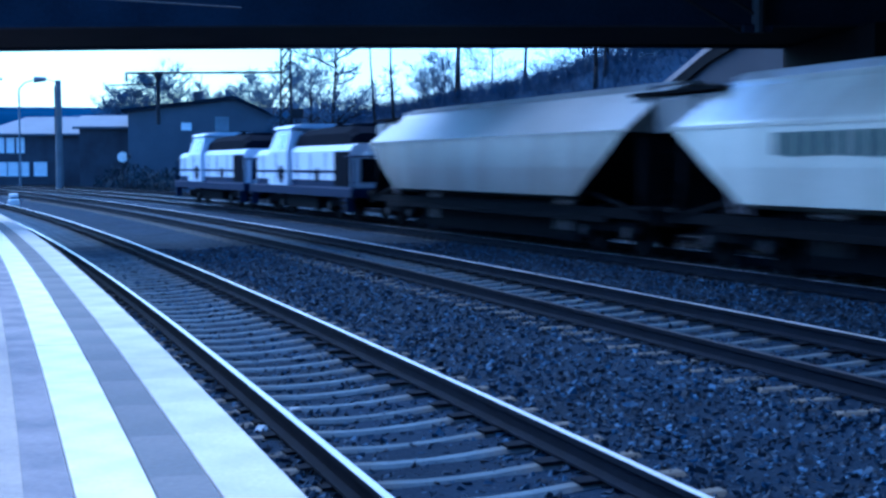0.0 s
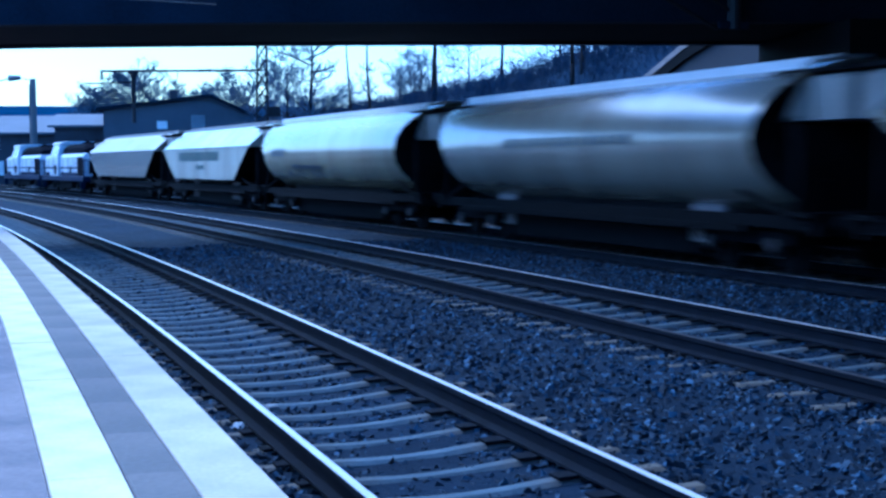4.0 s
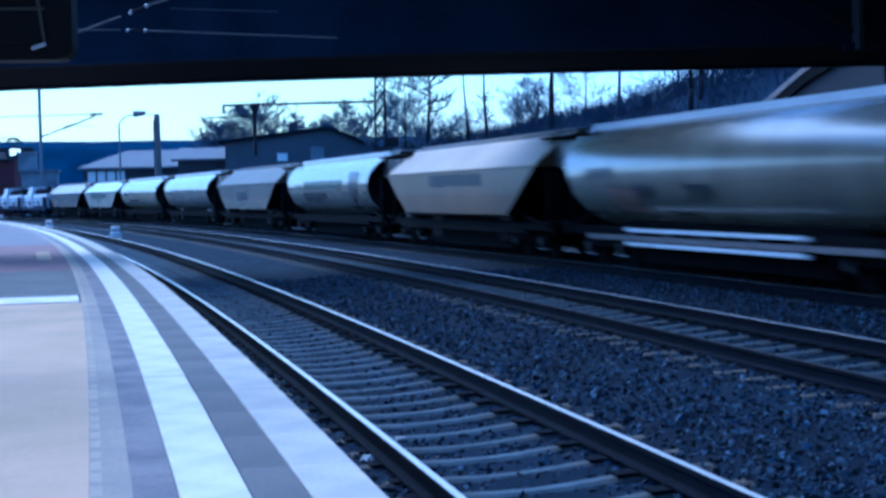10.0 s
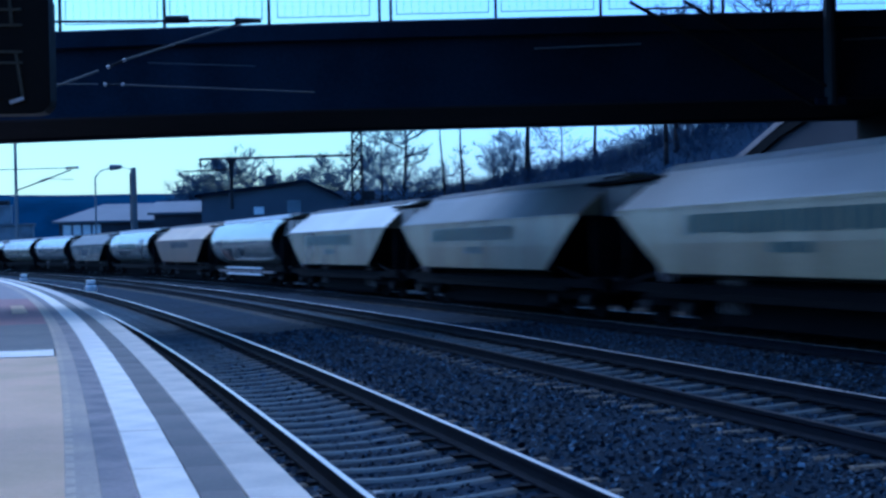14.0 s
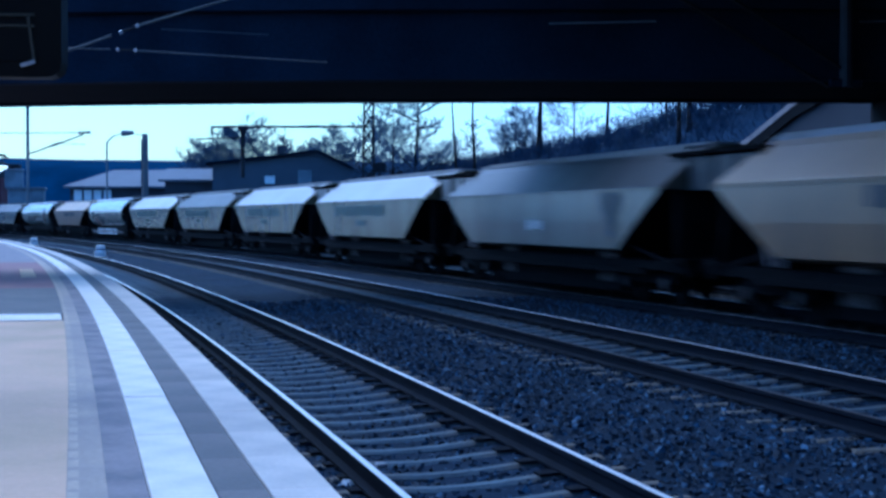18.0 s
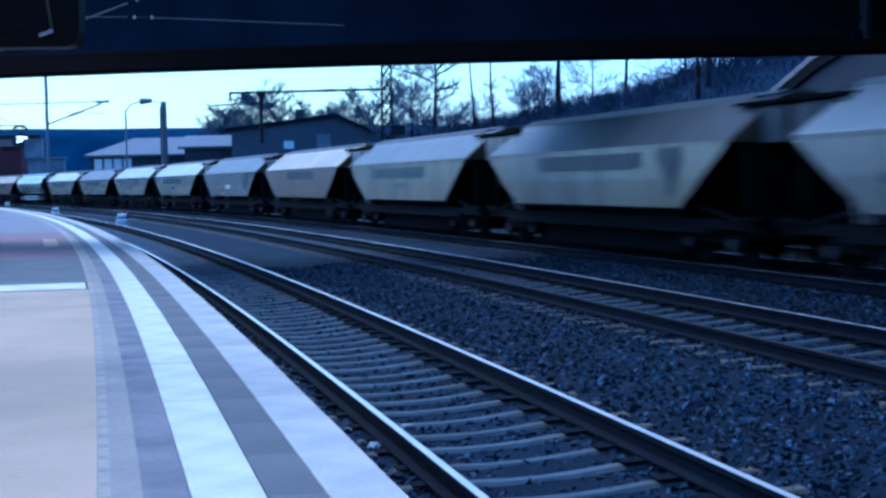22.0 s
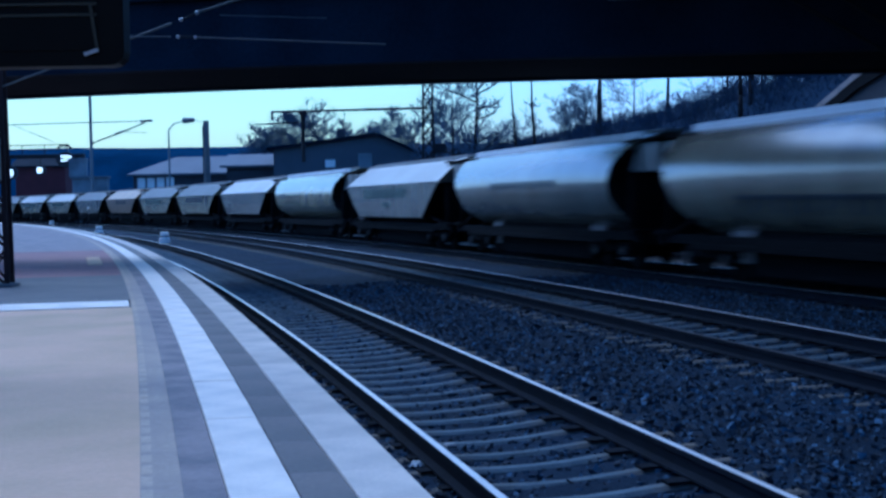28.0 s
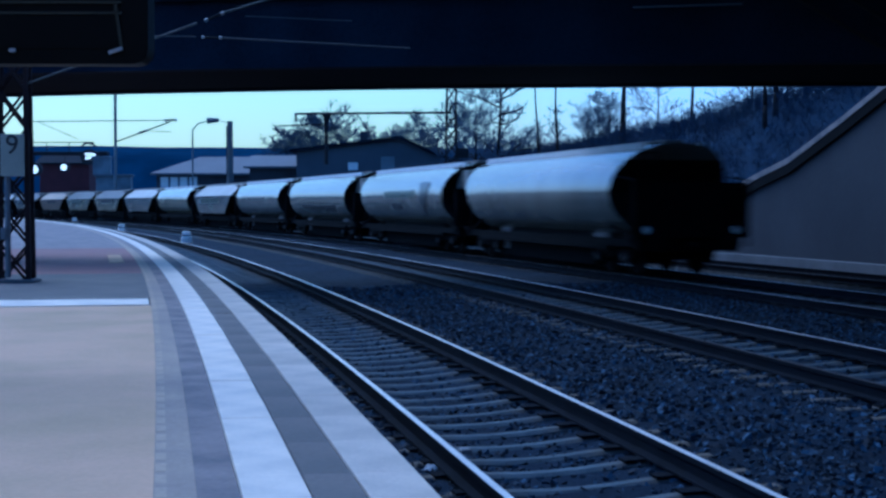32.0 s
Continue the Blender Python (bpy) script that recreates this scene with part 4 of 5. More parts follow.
    ob.matrix_basis = m
    return ob


def build_platform_mast():
    m = base("lattice_mast", pose(-9.24, 24.6, PLAT_Z, 0, 0, 10), "brown steel lattice mast standing on the platform", "mast")
    f = Form()
    lattice(f, 0.56, 0.42, 0.46, 0.36, 6.6, 10, 0.062, 0.028)
    part("lattice", f, RUST_STEEL, m)
    f = Form()
    f.box(-0.4, 0.4, -0.36, 0.36, -0.05, 0.06, edge=0.03)
    part("footing", f, CONCRETE, m)
    bar(m, "down_pipe", (-0.05, -0.3, 0.1), (-0.05, -0.3, 1.9), 0.05, STEEL, 8)
    f = Form()
    f.box(-0.16, -0.06, -0.38, -0.3, 0.75, 0.95, edge=0.01)
    part("junction_box", f, STEEL, m)
    # overhead arm reaching over the near track
    arm = base("catenary_arm", None, "grey catenary cantilever with pale insulators")
    arm.parent = m
    arm.matrix_parent_inverse = m.matrix_basis.inverted()
    bar(arm, "arm_tube", (-9.0, 24.5, 3.85), (-6.1, 24.95, 4.93), 0.02, ARM_STEEL)
    insulator(arm, (-5.95, 24.99, 4.99), (-5.68, 25.09, 5.12))
    bar(arm, "arm_tube", (-5.68, 25.09, 5.12), (-3.73, 25.8, 5.83), 0.02, ARM_STEEL)
    bar(arm, "steady_arm", (-9.0, 24.5, 4.72), (-6.1, 24.9, 4.695), 0.011, ARM_STEEL)
    insulator(arm, (-6.0, 24.95, 4.69), (-5.7, 25.02, 4.69), 0.028)
    bar(arm, "steady_arm", (-5.7, 25.05, 4.69), (-2.5, 26.1, 4.6), 0.013, ARM_STEEL)
    bar(arm, "registration_rod", (-5.3, 25.2, 5.08), (-3.53, 25.9, 5.07), 0.009, ARM_STEEL, 4)
    bar(arm, "top_rod", (-9.0, 24.5, 5.75), (-3.63, 25.8, 5.87), 0.022, DARK_STEEL)
    f = Form()
    f.tube((-5.0, 25.25, 5.83), (-4.6, 25.35, 5.84), 0.07, 0.07, 8)
    part("weight", f, DARK_STEEL, arm)
    f = Form()
    f.tube((-3.85, 25.75, 5.86), (-3.4, 25.85, 5.87), 0.06, 0.04, 8)
    part("clamp", f, DARK_STEEL, arm)
    s = base("number_sign", pose(-9.11, 24.2, 2.27, 0, 0, 8), "pale platform number board reading 9", "sign")
    f = Form()
    f.box(-0.2, 0.2, -0.02, 0.02, 0, 0.72, edge=0.012)
    part("board", f, SIGN_FACE, s)
    number_text("9", 0.46, s, pose(0, -0.026, 0.52, 90, 0, 0), BLACK)
    bar(s, "bracket", (-0.16, 0.03, 0.1), (0.16, 0.1, 0.1), 0.02, DARK_STEEL)


def build_display():
    s = base("display_board", pose(-3.46, 12.1, 2.96, 0, 0, 4), "dark brown hanging display case with rounded corners", "display board")
    f = Form()
    prof = []
    w, h, r = 3.0, 1.05, 0.12
    e = 0.1
    for cx, cz, a0 in ((e - r, r, -90), (e - r, h - r, 0), (-w + r, h - r, 90), (-w + r, r, 180)):
        for k in range(4):
            a = radians(a0 + 30 * k)
            prof.append((cx + r * math.cos(a), cz + r * math.sin(a)))
    f.solid([[Vector((x, -0.13, z)) for x, z in prof], [Vector((x, 0.13, z)) for x, z in prof]])
    part("case", f, BOARD, s)
    # two glazed fields, each with its worn frame
    for za, zb in ((0.41, 0.5), (0.72, 0.85)):
        for z in (za, zb):
            part("frame_bar", Form().box(-w + 0.1, -0.12, -0.146, -0.132, z, z + 0.022), CASE_BAR, s, "worn brown frame rail")
    for x, za, zb, lean in ((-0.12, 0.13, 0.5, 8), (-0.2, 0.72, 0.97, 4)):
        part("frame_bar", Form().box(-0.013, 0.013, -0.146, -0.132, 0, zb - za, m=pose(x, 0, za, 0, -lean, 0)), CASE_BAR, s, "worn brown frame rail")
    part("panel", Form().box(-w + 0.1, -0.16, -0.139, -0.132, 0.13, 0.4), BOARD, s)
    # small pale pieces along the lower edge
    for x, wide, lean in ((-1.25, 0.05, 0), (-1.03, 0.05, 0), (-0.17, 0.12, -18)):
        part("lower_clip", Form().box(-wide / 2, wide / 2, -0.158, -0.132, -0.014, 0.014, m=pose(x, 0, 0.11, 0, lean, 0)), INSULATOR, s, "small pale piece")
    for x in (-w + 0.3, -0.9):
        bar(s, "hanger_rod", (x, 0, h - 0.05), (x, 0, h + 1.2), 0.04, DARK_STEEL)
    bar(s, "hanger_beam", (-w - 0.5, 0, h + 1.2), (0.3, 0, h + 1.2), 0.06, DARK_STEEL)
    bar(s, "post", (-w - 0.35, 0, -2.96 + PLAT_Z), (-w - 0.35, 0, h + 1.25), 0.08, DARK_STEEL, 8)


def build_overhead():
    m = base("catenary_mast", pose(-5.0, 75, -0.4), "dark lattice mast with a long arm over the tracks", "mast")
    f = Form()
    lattice(f, 0.7, 0.42, 0.6, 0.4, 9.6, 14, 0.06, 0.03)
    part("lattice", f, DARK_STEEL, m)
    bar(m, "arm_beam", (0, 0, 6.95), (-8.15, 0, 6.92), 0.06, DARK_STEEL)
    bar(m, "arm_drop", (-6.5, 0, 6.9), (-6.5, 0, 4.3), 0.1, DARK_STEEL, 8)
    f = Form()
    f.tube((-6.75, 0, 6.85), (-6.25, 0, 6.85), 0.09)
    f.tube((-6.5, 0, 6.85), (-6.5, 0, 6.4), 0.22, 0.1)
    part("arm_joint", f, DARK_STEEL, m)
    bar(m, "lower_arm", (-6.5, 0, 6.35), (-9.0, 0, 6.3), 0.035, DARK_STEEL)
    insulator(m, (-8.1, 0, 6.92), (-8.1, 0, 6.5), 0.09)
    insulator(m, (-3.3, 0, 6.95), (-2.5, 0, 6.95), 0.1)
    f = Form()
    f.box(0.3, 0.9, -0.2, 0.2, 4.6, 5.1, edge=0.04)
    part("switch_box", f, DARK_STEEL, m)
    for x, y, tip, h in ((-46.2, 153, 6.6, 14.0),):
        m = base("catenary_mast", pose(x, y, -0.4), "slim pale mast with a slanted catenary arm", "mast")
        bar(m, "mast_tube", (0, 0, 0), (0, 0, h), 0.17, STEEL, 8)
        bar(m, "top_rod", (-9.4, 0, 11.1), (tip, 0, 11.2), 0.05, DARK_STEEL)
        bar(m, "arm_tube", (0, 0, 8.9), (tip - 0.7, 0, 11.0), 0.075, DARK_STEEL)
        bar(m, "stay", (-8.5, 0, 11.1), (-4.1, 0, 9.2), 0.035, DARK_STEEL)
        insulator(m, (tip - 1.2, 0, 11.18), (tip, 0, 11.22), 0.17)
        insulator(m, (2.6, 0, 9.85), (3.4, 0, 10.1), 0.17)
        bar(m, "steady_arm", (3.4, 0, 10.1), (tip - 0.5, 0, 9.95), 0.035, DARK_STEEL)
    # signal gantry over the tracks on the left
    g = base("signal_gantry", pose(-57.8, 170, -0.4), "steel signal gantry with a railing", "signal gantry")
    f = Form()
    f.box(-18, 5.6, -0.5, 0.5, 8.05, 8.5, edge=0.05)
    part("walkway", f, DARK_STEEL, g)
    for x in (-17.5, 5.2):
        f = Form()
        lattice(f, 0.6, 0.6, 0.6, 0.6, 8.1, 9, 0.06, 0.03)
        ob = part("leg", f, DARK_STEEL, g)
        ob.location = (x, 0, 0)
    bar(g, "railing_bar", (-18, -0.5, 9.6), (4.0, -0.5, 9.6), 0.055, DARK_STEEL)
    for i in range(9):
        bar(g, "railing_post", (-17.9 + i * 2.7, -0.5, 8.5), (-17.9 + i * 2.7, -0.5, 9.6), 0.06, DARK_STEEL)
    f = Form()
    for i in range(8):
        a, b = math.pi * i / 8, math.pi * (i + 1) / 8
        f.tube((3.4 + 0.85 * math.cos(a), -0.5, 9.0 + 0.5 * math.sin(a)), (3.4 + 0.85 * math.cos(b), -0.5, 9.0 + 0.5 * math.sin(b)), 0.12, n=5)
    part("cable_hoop", f, DARK_STEEL, g)
    for nm, x, z, r, lab in (("signal_head", -54.25, 7.41, 1.1, "black signal head with lit white bars"), ("signal_head", -57.35, 6.21, 0.72, "black round signal head with one white lamp"), ("signal_head", -61.0, 5.96, 1.0, "black round signal head with one white lamp")):
        h = base(nm, pose(x, 169.2, z - r), lab)
        h.parent = g
        h.matrix_parent_inverse = g.matrix_basis.inverted()
        f = Form()
        prof = [(r * math.cos(2 * math.pi * i / 14), r * math.sin(2 * math.pi * i / 14) * 0.85) for i in range(14)]
        f.solid([[Vector((a, 0.0, b + r)) for a, b in prof], [Vector((a, 0.25, b + r)) for a, b in prof]])
        part("backboard", f, BLACK, h)
        bar(h, "bracket", (0, 0.3, r * 1.5), (0, 0.5, 7.7 - (z - r)), 0.06, DARK_STEEL)
        if x > -55:
            f = Form()
            f.box(-0.62, 0.62, -0.05, -0.004, r + 0.22, r + 0.46, m=pose(0, 0, 0, 0, 5, 0))
            part("lamp_bar", f, LAMP_ON, h, "lit white bar")
            f = Form()
            f.box(-0.3, 0.42, -0.05, -0.004, r - 0.18, r + 0.06, m=pose(0, 0, 0, 0, -10, 0))
            part("lamp_bar", f, LAMP_ON, h, "lit white bar")
        else:
            f = Form()
            q = r * 0.5
            f.solid([[Vector((q * math.cos(2 * math.pi * i / 12), -0.05, r + q * math.sin(2 * math.pi * i / 12))) for i in range(12)], [Vector((q * math.cos(2 * math.pi * i / 12), -0.004, r + q * math.sin(2 * math.pi * i / 12))) for i in range(12)]])
            part("lamp_lens", f, LAMP_ON, h, "lit white lens")


def build_posts():
    # thick concrete pole and street lamp beside the buildings
    p = base("concrete_pole", pose(-27.6, 125, -0.6), "thick pale concrete pole", "pole")
    f = Form()
    f.tube((0, 0, 0), (0, 0, 9.65), 0.34, 0.24, 10)
    part("pole", f, CONCRETE, p)
    f = Form()
    f.tube((-0.25, 0, 5.0), (-0.25, 0, 9.2), 0.1, n=6)
    part("cable_pipe", f, DARK_STEEL, p)
    l = base("street_lamp", pose(-30.9, 125, -0.6), "pale street lamp with a curved arm", "street lamp")
    f = Form()
    f.tube((0, 0, 0), (0, 0, 8.9), 0.1, 0.07, 8)
    f.tube((0, 0, 8.9), (0.5, 0, 9.45), 0.06, n=6)
    f.tube((0.5, 0, 9.45), (1.6, 0, 9.75), 0.05, n=6)
    part("pole", f, STEEL, l)
    f = Form()
    f.tube((1.3, 0, 9.7), (2.3, 0, 9.75), 0.28, 0.18, 8)
    part("lamp_head", f, STEEL, l)
    bar(l, "span_rod", (2.2, 0, 9.76), (3.1, 0, 9.5), 0.03, STEEL)
    f = Form()
    f.box(-0.25, 0.25, -0.22, 0.22, 0, 0.4, edge=0.07)
    f.box(-0.15, 0.15, -0.13, 0.13, 0.38, 0.48, 1)
    f.box(-0.2, 0.2, -0.17, 0.17, 0.47, 0.66, edge=0.05)
    mm = f.mesh("marker", MARKER, DARK_STEEL)
    for x, y in ((-18.36, 72.86), (-29.71, 99.68), (-48.4, 146)):
        ob = new("marker_stone", mm)
        ob.location = (x, y, -0.22)
        tagged(ob, "small white painted marker stone between the tracks", "marker stone", "marker stones")


# ---------------------------------------------------------------- buildings
def window(parent, x, y, z, w, h, material=None, frame_paint=None):
    wd = base("window", pose(x, y, z))
    wd.parent = parent
    f = Form()
    for a in ((-w / 2 - 0.08, -w / 2, 0, h), (w / 2, w / 2 + 0.08, 0, h), (-w / 2 - 0.08, w / 2 + 0.08, -0.08, 0), (-w / 2 - 0.08, w / 2 + 0.08, h, h + 0.08)):
        f.box(a[0], a[1], -0.05, 0.1, a[2], a[3])
    part("window_frame", f, frame_paint or WHITEP, wd)
    f = Form()
    f.box(-w / 2, w / 2, 0.0, 0.03, 0, h)
    part("pane", f, material or WIN_PALE, wd)


def gable_house(name, x0, x1, y0, y1, eave, ridge, wall, roof, label, wins, hip=0.0, zb=-0.6):
    h = base(name, pose((x0 + x1) / 2, y0, zb), label, "building")
    w, dp = (x1 - x0) / 2, y1 - y0
    e, r = eave - zb, ridge - zb
    f = Form()
    f.solid([[Vector((-w, 0, 0)), Vector((w, 0, 0)), Vector((w, dp, 0)), Vector((-w, dp, 0))], [Vector((-w, 0, e)), Vector((w, 0, e)), Vector((w, dp, e)), Vector((-w, dp, e))]])
    if not hip:
        f.face((Vector((-w, 0, e)), Vector((-w, dp, e)), Vector((-w, dp / 2, r - 0.1))))
    f.face((Vector((w, dp, e)), Vector((w, 0, e)), Vector((w, dp / 2, r - 0.1))))
    part("wall", f, wall, h)
    f = Form()
    o = 0.5
    prof = [(-o, e - 0.25), (dp / 2, r), (dp + o, e - 0.25), (dp + o, e - 0.05), (dp / 2, r + 0.22), (-o, e - 0.05)]
    f.solid([[Vector((x + (hip if a == dp / 2 and x < 0 else 0), a, b)) for a, b in prof] for x in (-w - o, w + o)])
    part("roof", f, roof, h)
    for wx, wz, ww, wh in wins:
        window(h, wx - (x0 + x1) / 2, -0.03, wz - zb, ww, wh)
    return h


def build_houses():
    wins = [(-37.4 + i * 0.95, 3.1, 0.6, 1.32) for i in range(4)] + [(-37.4 + i * 1.05, 0.9, 0.8, 1.2) for i in range(4)] + [(-32.7, 0.9, 1.1, 1.2)]
    gable_house("station_building", -38.2, -28.8, 140, 150, 4.92, 6.4, BRICKW, ROOF_PALE, "dark brick station building with pale hipped roof", wins, hip=3.6)
    gable_house("goods_shed", -26.4, -21.8, 127.5, 134, 5.25, 6.05, BRICKW, ROOF_PALE, "dark windowless goods shed with pale roof edge", [])
    gable_house("dark_hall", -25.5, -12.5, 160, 172, 7.0, 8.2, BRICKW, ROOF_DARK, "dark brick hall behind the shed", [])
    # house with its gable towards the line, one roof side longer than the other
    h = base("house", pose(-15.0, 124, -0.6), "grey plastered gabled house with a dark slate roof", "building")
    left, peak, right = (-6.6, 6.95), (2.3, 8.0), (6.0, 6.3)
    f = Form()
    gable = [(left[0], 0), (right[0], 0), right, peak, left]
    f.solid([[Vector((x, y, z)) for x, z in gable] for y in (0, 9)])
    part("wall", f, PLASTER, h)
    for a, b in ((left, peak), (peak, right)):
        u = Vector((b[0] - a[0], 0, b[1] - a[1])).normalized()
        p, q = Vector((a[0], 0, a[1])) - (u * 0.5 if a is left else u * 0), Vector((b[0], 0, b[1])) + (u * 0.5 if b is right else u * 0)
        up = Vector((-u.z, 0, u.x)) * 0.25
        f = Form()
        f.solid([[Vector((v.x, y, v.z + 0.01)) for v in (p, q, q + up, p + up)] for y in (-0.5, 9.5)])
        part("roof_slope", f, ROOF_DARK, h)
    window(h, -1.7, -0.03, 5.45, 0.7, 0.5)
    window(h, 1.3, -0.03, 5.35, 1.0, 1.1, WALL_PALE, WALL_PALE)
    f = Form()
    f.box(-1.6, -0.9, 4.1, 4.8, 7.2, 8.9, edge=0.03)
    part("chimney", f, BRICKW, h)
    gable_house("signal_box", -66.6, -60.0, 187, 194, 7.3, 8.6, RED, ROOF_DARK, "dark red brick signal box beyond the curve", [])
    k = base("service_hut", pose(-51.0, 168, -0.6, 0, 0, 12), "pale flat-roofed service hut beyond the tracks", "hut")
    f = Form()
    f.box(-2.0, 2.0, 0, 3, 0, 5.7, edge=0.05)
    part("wall", f, WALL_PALE, k)
    f = Form()
    f.box(-2.2, 2.2, -0.2, 3.2, 5.7, 5.95, edge=0.04)
    part("roof", f, ROOF_PALE, k)
    f = Form()
    f.box(-2.4, -0.4, 0.4, 2.6, 5.95, 7.9, edge=0.05)
    f.box(-2.5, -0.3, 0.3, 2.7, 7.9, 8.1, edge=0.04)
    part("upper_storey", f, WALL_PALE, k, "small pale upper storey")
    f = Form()
    f.box(-0.4, 0.5, -0.03, 0.05, 0.1, 2.1)
    part("door", f, BRICKW, k)
    # far hills all round; the unseen stretch is added to darken wagon reflections
    f = Form()
    for i in range(-42, 98):
        a = radians(150 - i * 2.5)
        hh = 5.5 + 11.0 * smooth01((30 - i) / 8) + 1.5 * noise.noise(Vector((i * 0.5, 0, 0)))
        for rr, z in ((330, -1), (345, hh * 0.75), (380, hh), (460, -1)):
            f.v.append((rr * math.cos(a), rr * math.sin(a), z))
    for i in range(139):
        for j in range(3):
            q = i * 4 + j
            f.f.append((q, q + 1, q + 5, q + 4))
            f.m.append(0)
    tagged(part("backdrop_hill", f, HILL, smooth=True), "low dark wooded hill on the horizon", "hill", kind="structure")


def build_disc():
    d = base("shunting_disc", pose(-21.1, 118.5, -0.6), "white round shunting disc on a post beside the bush", "signal")
    bar(d, "post", (0, 0, 0), (0, 0, 2.9), 0.06, DARK_STEEL, 8)
    part("disc", Form().tube((0, -0.1, 3.1), (0, -0.06, 3.1), 0.42, n=16), MARKER, d, "white round disc")
    part("lamp_box", Form().box(0.32, 0.72, -0.16, 0.1, 2.98, 3.3, edge=0.05), BLACK, d, "black lamp box")


def build_litter():
    rnd = random.Random(5)
    for x, y, z, r in ((0.9, 13.54, -0.17, 0.1), (-2.0, 20.56, -0.2, 0.12), (-0.88, 10.89, -0.2, 0.11), (-0.53, 9.9, -0.2, 0.11), (3.75, 11.4, -0.12, 0.1), (-5.0, 30.3, -0.2, 0.14)):
        f = Form()
        rings = []
        for q, h in ((1.0, 0.0), (0.9, 0.03), (0.5, 0.05)):
            rings.append([Vector((r * q * rnd.uniform(0.7, 1.1) * math.cos(a), r * q * 0.6 * rnd.uniform(0.7, 1.1) * math.sin(a), h + rnd.uniform(-0.01, 0.01))) for a in [2 * math.pi * i / 9 for i in range(9)]])
        f.solid(rings)
        ob = part("litter", f, PAPER)
        ob.matrix_basis = pose(x, y, z - 0.02, 0, 0, rnd.uniform(0, 180))
        tagged(ob, "crumpled pale scrap lying on the ballast", "litter", "scraps on the ballast")
    ob = part("cover_plate", Form().box(-0.17, 0.17, -2.6, 2.6, 0, 0.012, edge=0.01), PAVE)
    ob.matrix_basis = pose(*trk(38, -3.34, PLAT_Z + 0.002), 0, 0, heading(38))
    tagged(ob, "long pale strip on the platform paving", "cover plate")
    ob = part("rail_bolt", Form().box(-0.04, 0.04, -0.05, 0.05, 0, 0.03, edge=0.01), STEEL)
    ob.matrix_basis = pose(-0.62, 10.49, 0.0, 0, 0, 14)
    tagged(ob, "bright steel clamp on the rail head", "rail clamp")


# ---------------------------------------------------------------- freight train
WAGON = 16.0
RAIL3_Z = 0.15


def bogie(parent, y):
    b = base("bogie", pose(0, y, 0))
    b.parent = parent
    f = Form()
    for x in (-0.98, 0.98):
        f.box(x - 0.07, x + 0.07, -1.25, 1.25, 0.42, 0.62, edge=0.02)
        for yy in (-0.9, 0.9):
            f.box(x - 0.1, x + 0.1, yy - 0.16, yy + 0.16, 0.28, 0.5, edge=0.02)
    f.box(-0.95, 0.95, -0.2, 0.2, 0.45, 0.7)
    part("bogie_frame", f, UNDER, b)
    f = Form()
    for x in (-0.72, 0.72):
        for q, w in ((0.43, 0.06), (0.47, 0.015)):
            f.tube((x - w * math.copysign(1, x), 0, 0.46), (x + w * math.copysign(1, x), 0, 0.46), q, n=18)
    f.tube((-0.9, 0, 0.46), (0.9, 0, 0.46), 0.08, n=8)
    wm = f.mesh("wheelset", UNDER)
    for yy in (-0.9, 0.9):
        ob = new("wheelset", wm)
        ob.parent = b
        ob.location = (0, yy, 0)
    am = Form().tube((-0.03, 0, 0.42), (0.03, 0, 0.42), 0.1, n=8).mesh("axle_cover", RAIL_DULL)
    for x in (-1.1, 1.1):
        for yy in (-0.9, 0.9):
            ob = new("axle_cover", am)
            ob.parent = b
            ob.location = (x, yy, 0)


def side_x(z, round_body):
    """How far out the wagon's side stands at height z."""
    if not round_body:
        return 1.478
    u = min(1.0, abs(z - 1.94) / 1.14) ** (1 / 0.88)
    return 1.484 * math.sqrt(max(0.0, 1 - u * u)) ** 0.86


def painted(w, name, quads, material, round_body, label=""):
    """Paint on the wagon's near side: quads of (y, z), cut so that they follow the curve."""
    f = Form()
    for q in quads:
        for k in range(4):
            a, b = k / 4, (k + 1) / 4
            rows = [[(q[i][0] + (q[j][0] - q[i][0]) * v, q[i][1] + (q[j][1] - q[i][1]) * v) for i, j in ((0, 3), (1, 2))] for v in (a, b)]
            ring = [rows[0][0], rows[0][1], rows[1][1], rows[1][0]]
            f.face([Vector((-side_x(z, round_body) - 0.006, y, z)) for y, z in ring])
    part(name, f, material, w, label)


def crest(w, y, round_body, rnd):
    """A worn sprayed emblem: a wide crown over a tapering body with a ragged outline."""
    rows = ((0.62, 2.46), (0.7, 2.3), (0.5, 2.2), (0.62, 2.06), (0.46, 1.86), (0.3, 1.66), (0.14, 1.46), (0.2, 1.38), (0.06, 1.28))
    edge = [(y + h * rnd.uniform(0.85, 1.1), y - h * rnd.uniform(0.85, 1.1), z if round_body else min(z, 2.19)) for h, z in rows]
    painted(w, "sprayed_emblem", [((a[0], a[2]), (a[1], a[2]), (b[1], b[2]), (b[0], b[2])) for a, b in zip(edge, edge[1:]) if a[2] > b[2]], SPRAY, round_body, "dark sprayed emblem, worn at its edges")


def scrawl(w, y0, y1, z0, z1, round_body, rnd):
    """Sprayed strokes that cannot be read."""
    n = max(3, int((y1 - y0) / 0.42))
    step = (y1 - y0) / n
    quads = [((y1, z1), (y0, z1 - 0.03), (y0, z1 - 0.12), (y1, z1 - 0.09))]
    for k in range(n):
        a, b = y0 + step * k, y0 + step * (k + rnd.uniform(0.4, 0.75))
        lo = z0 + (z1 - z0) * rnd.uniform(0, 0.45)
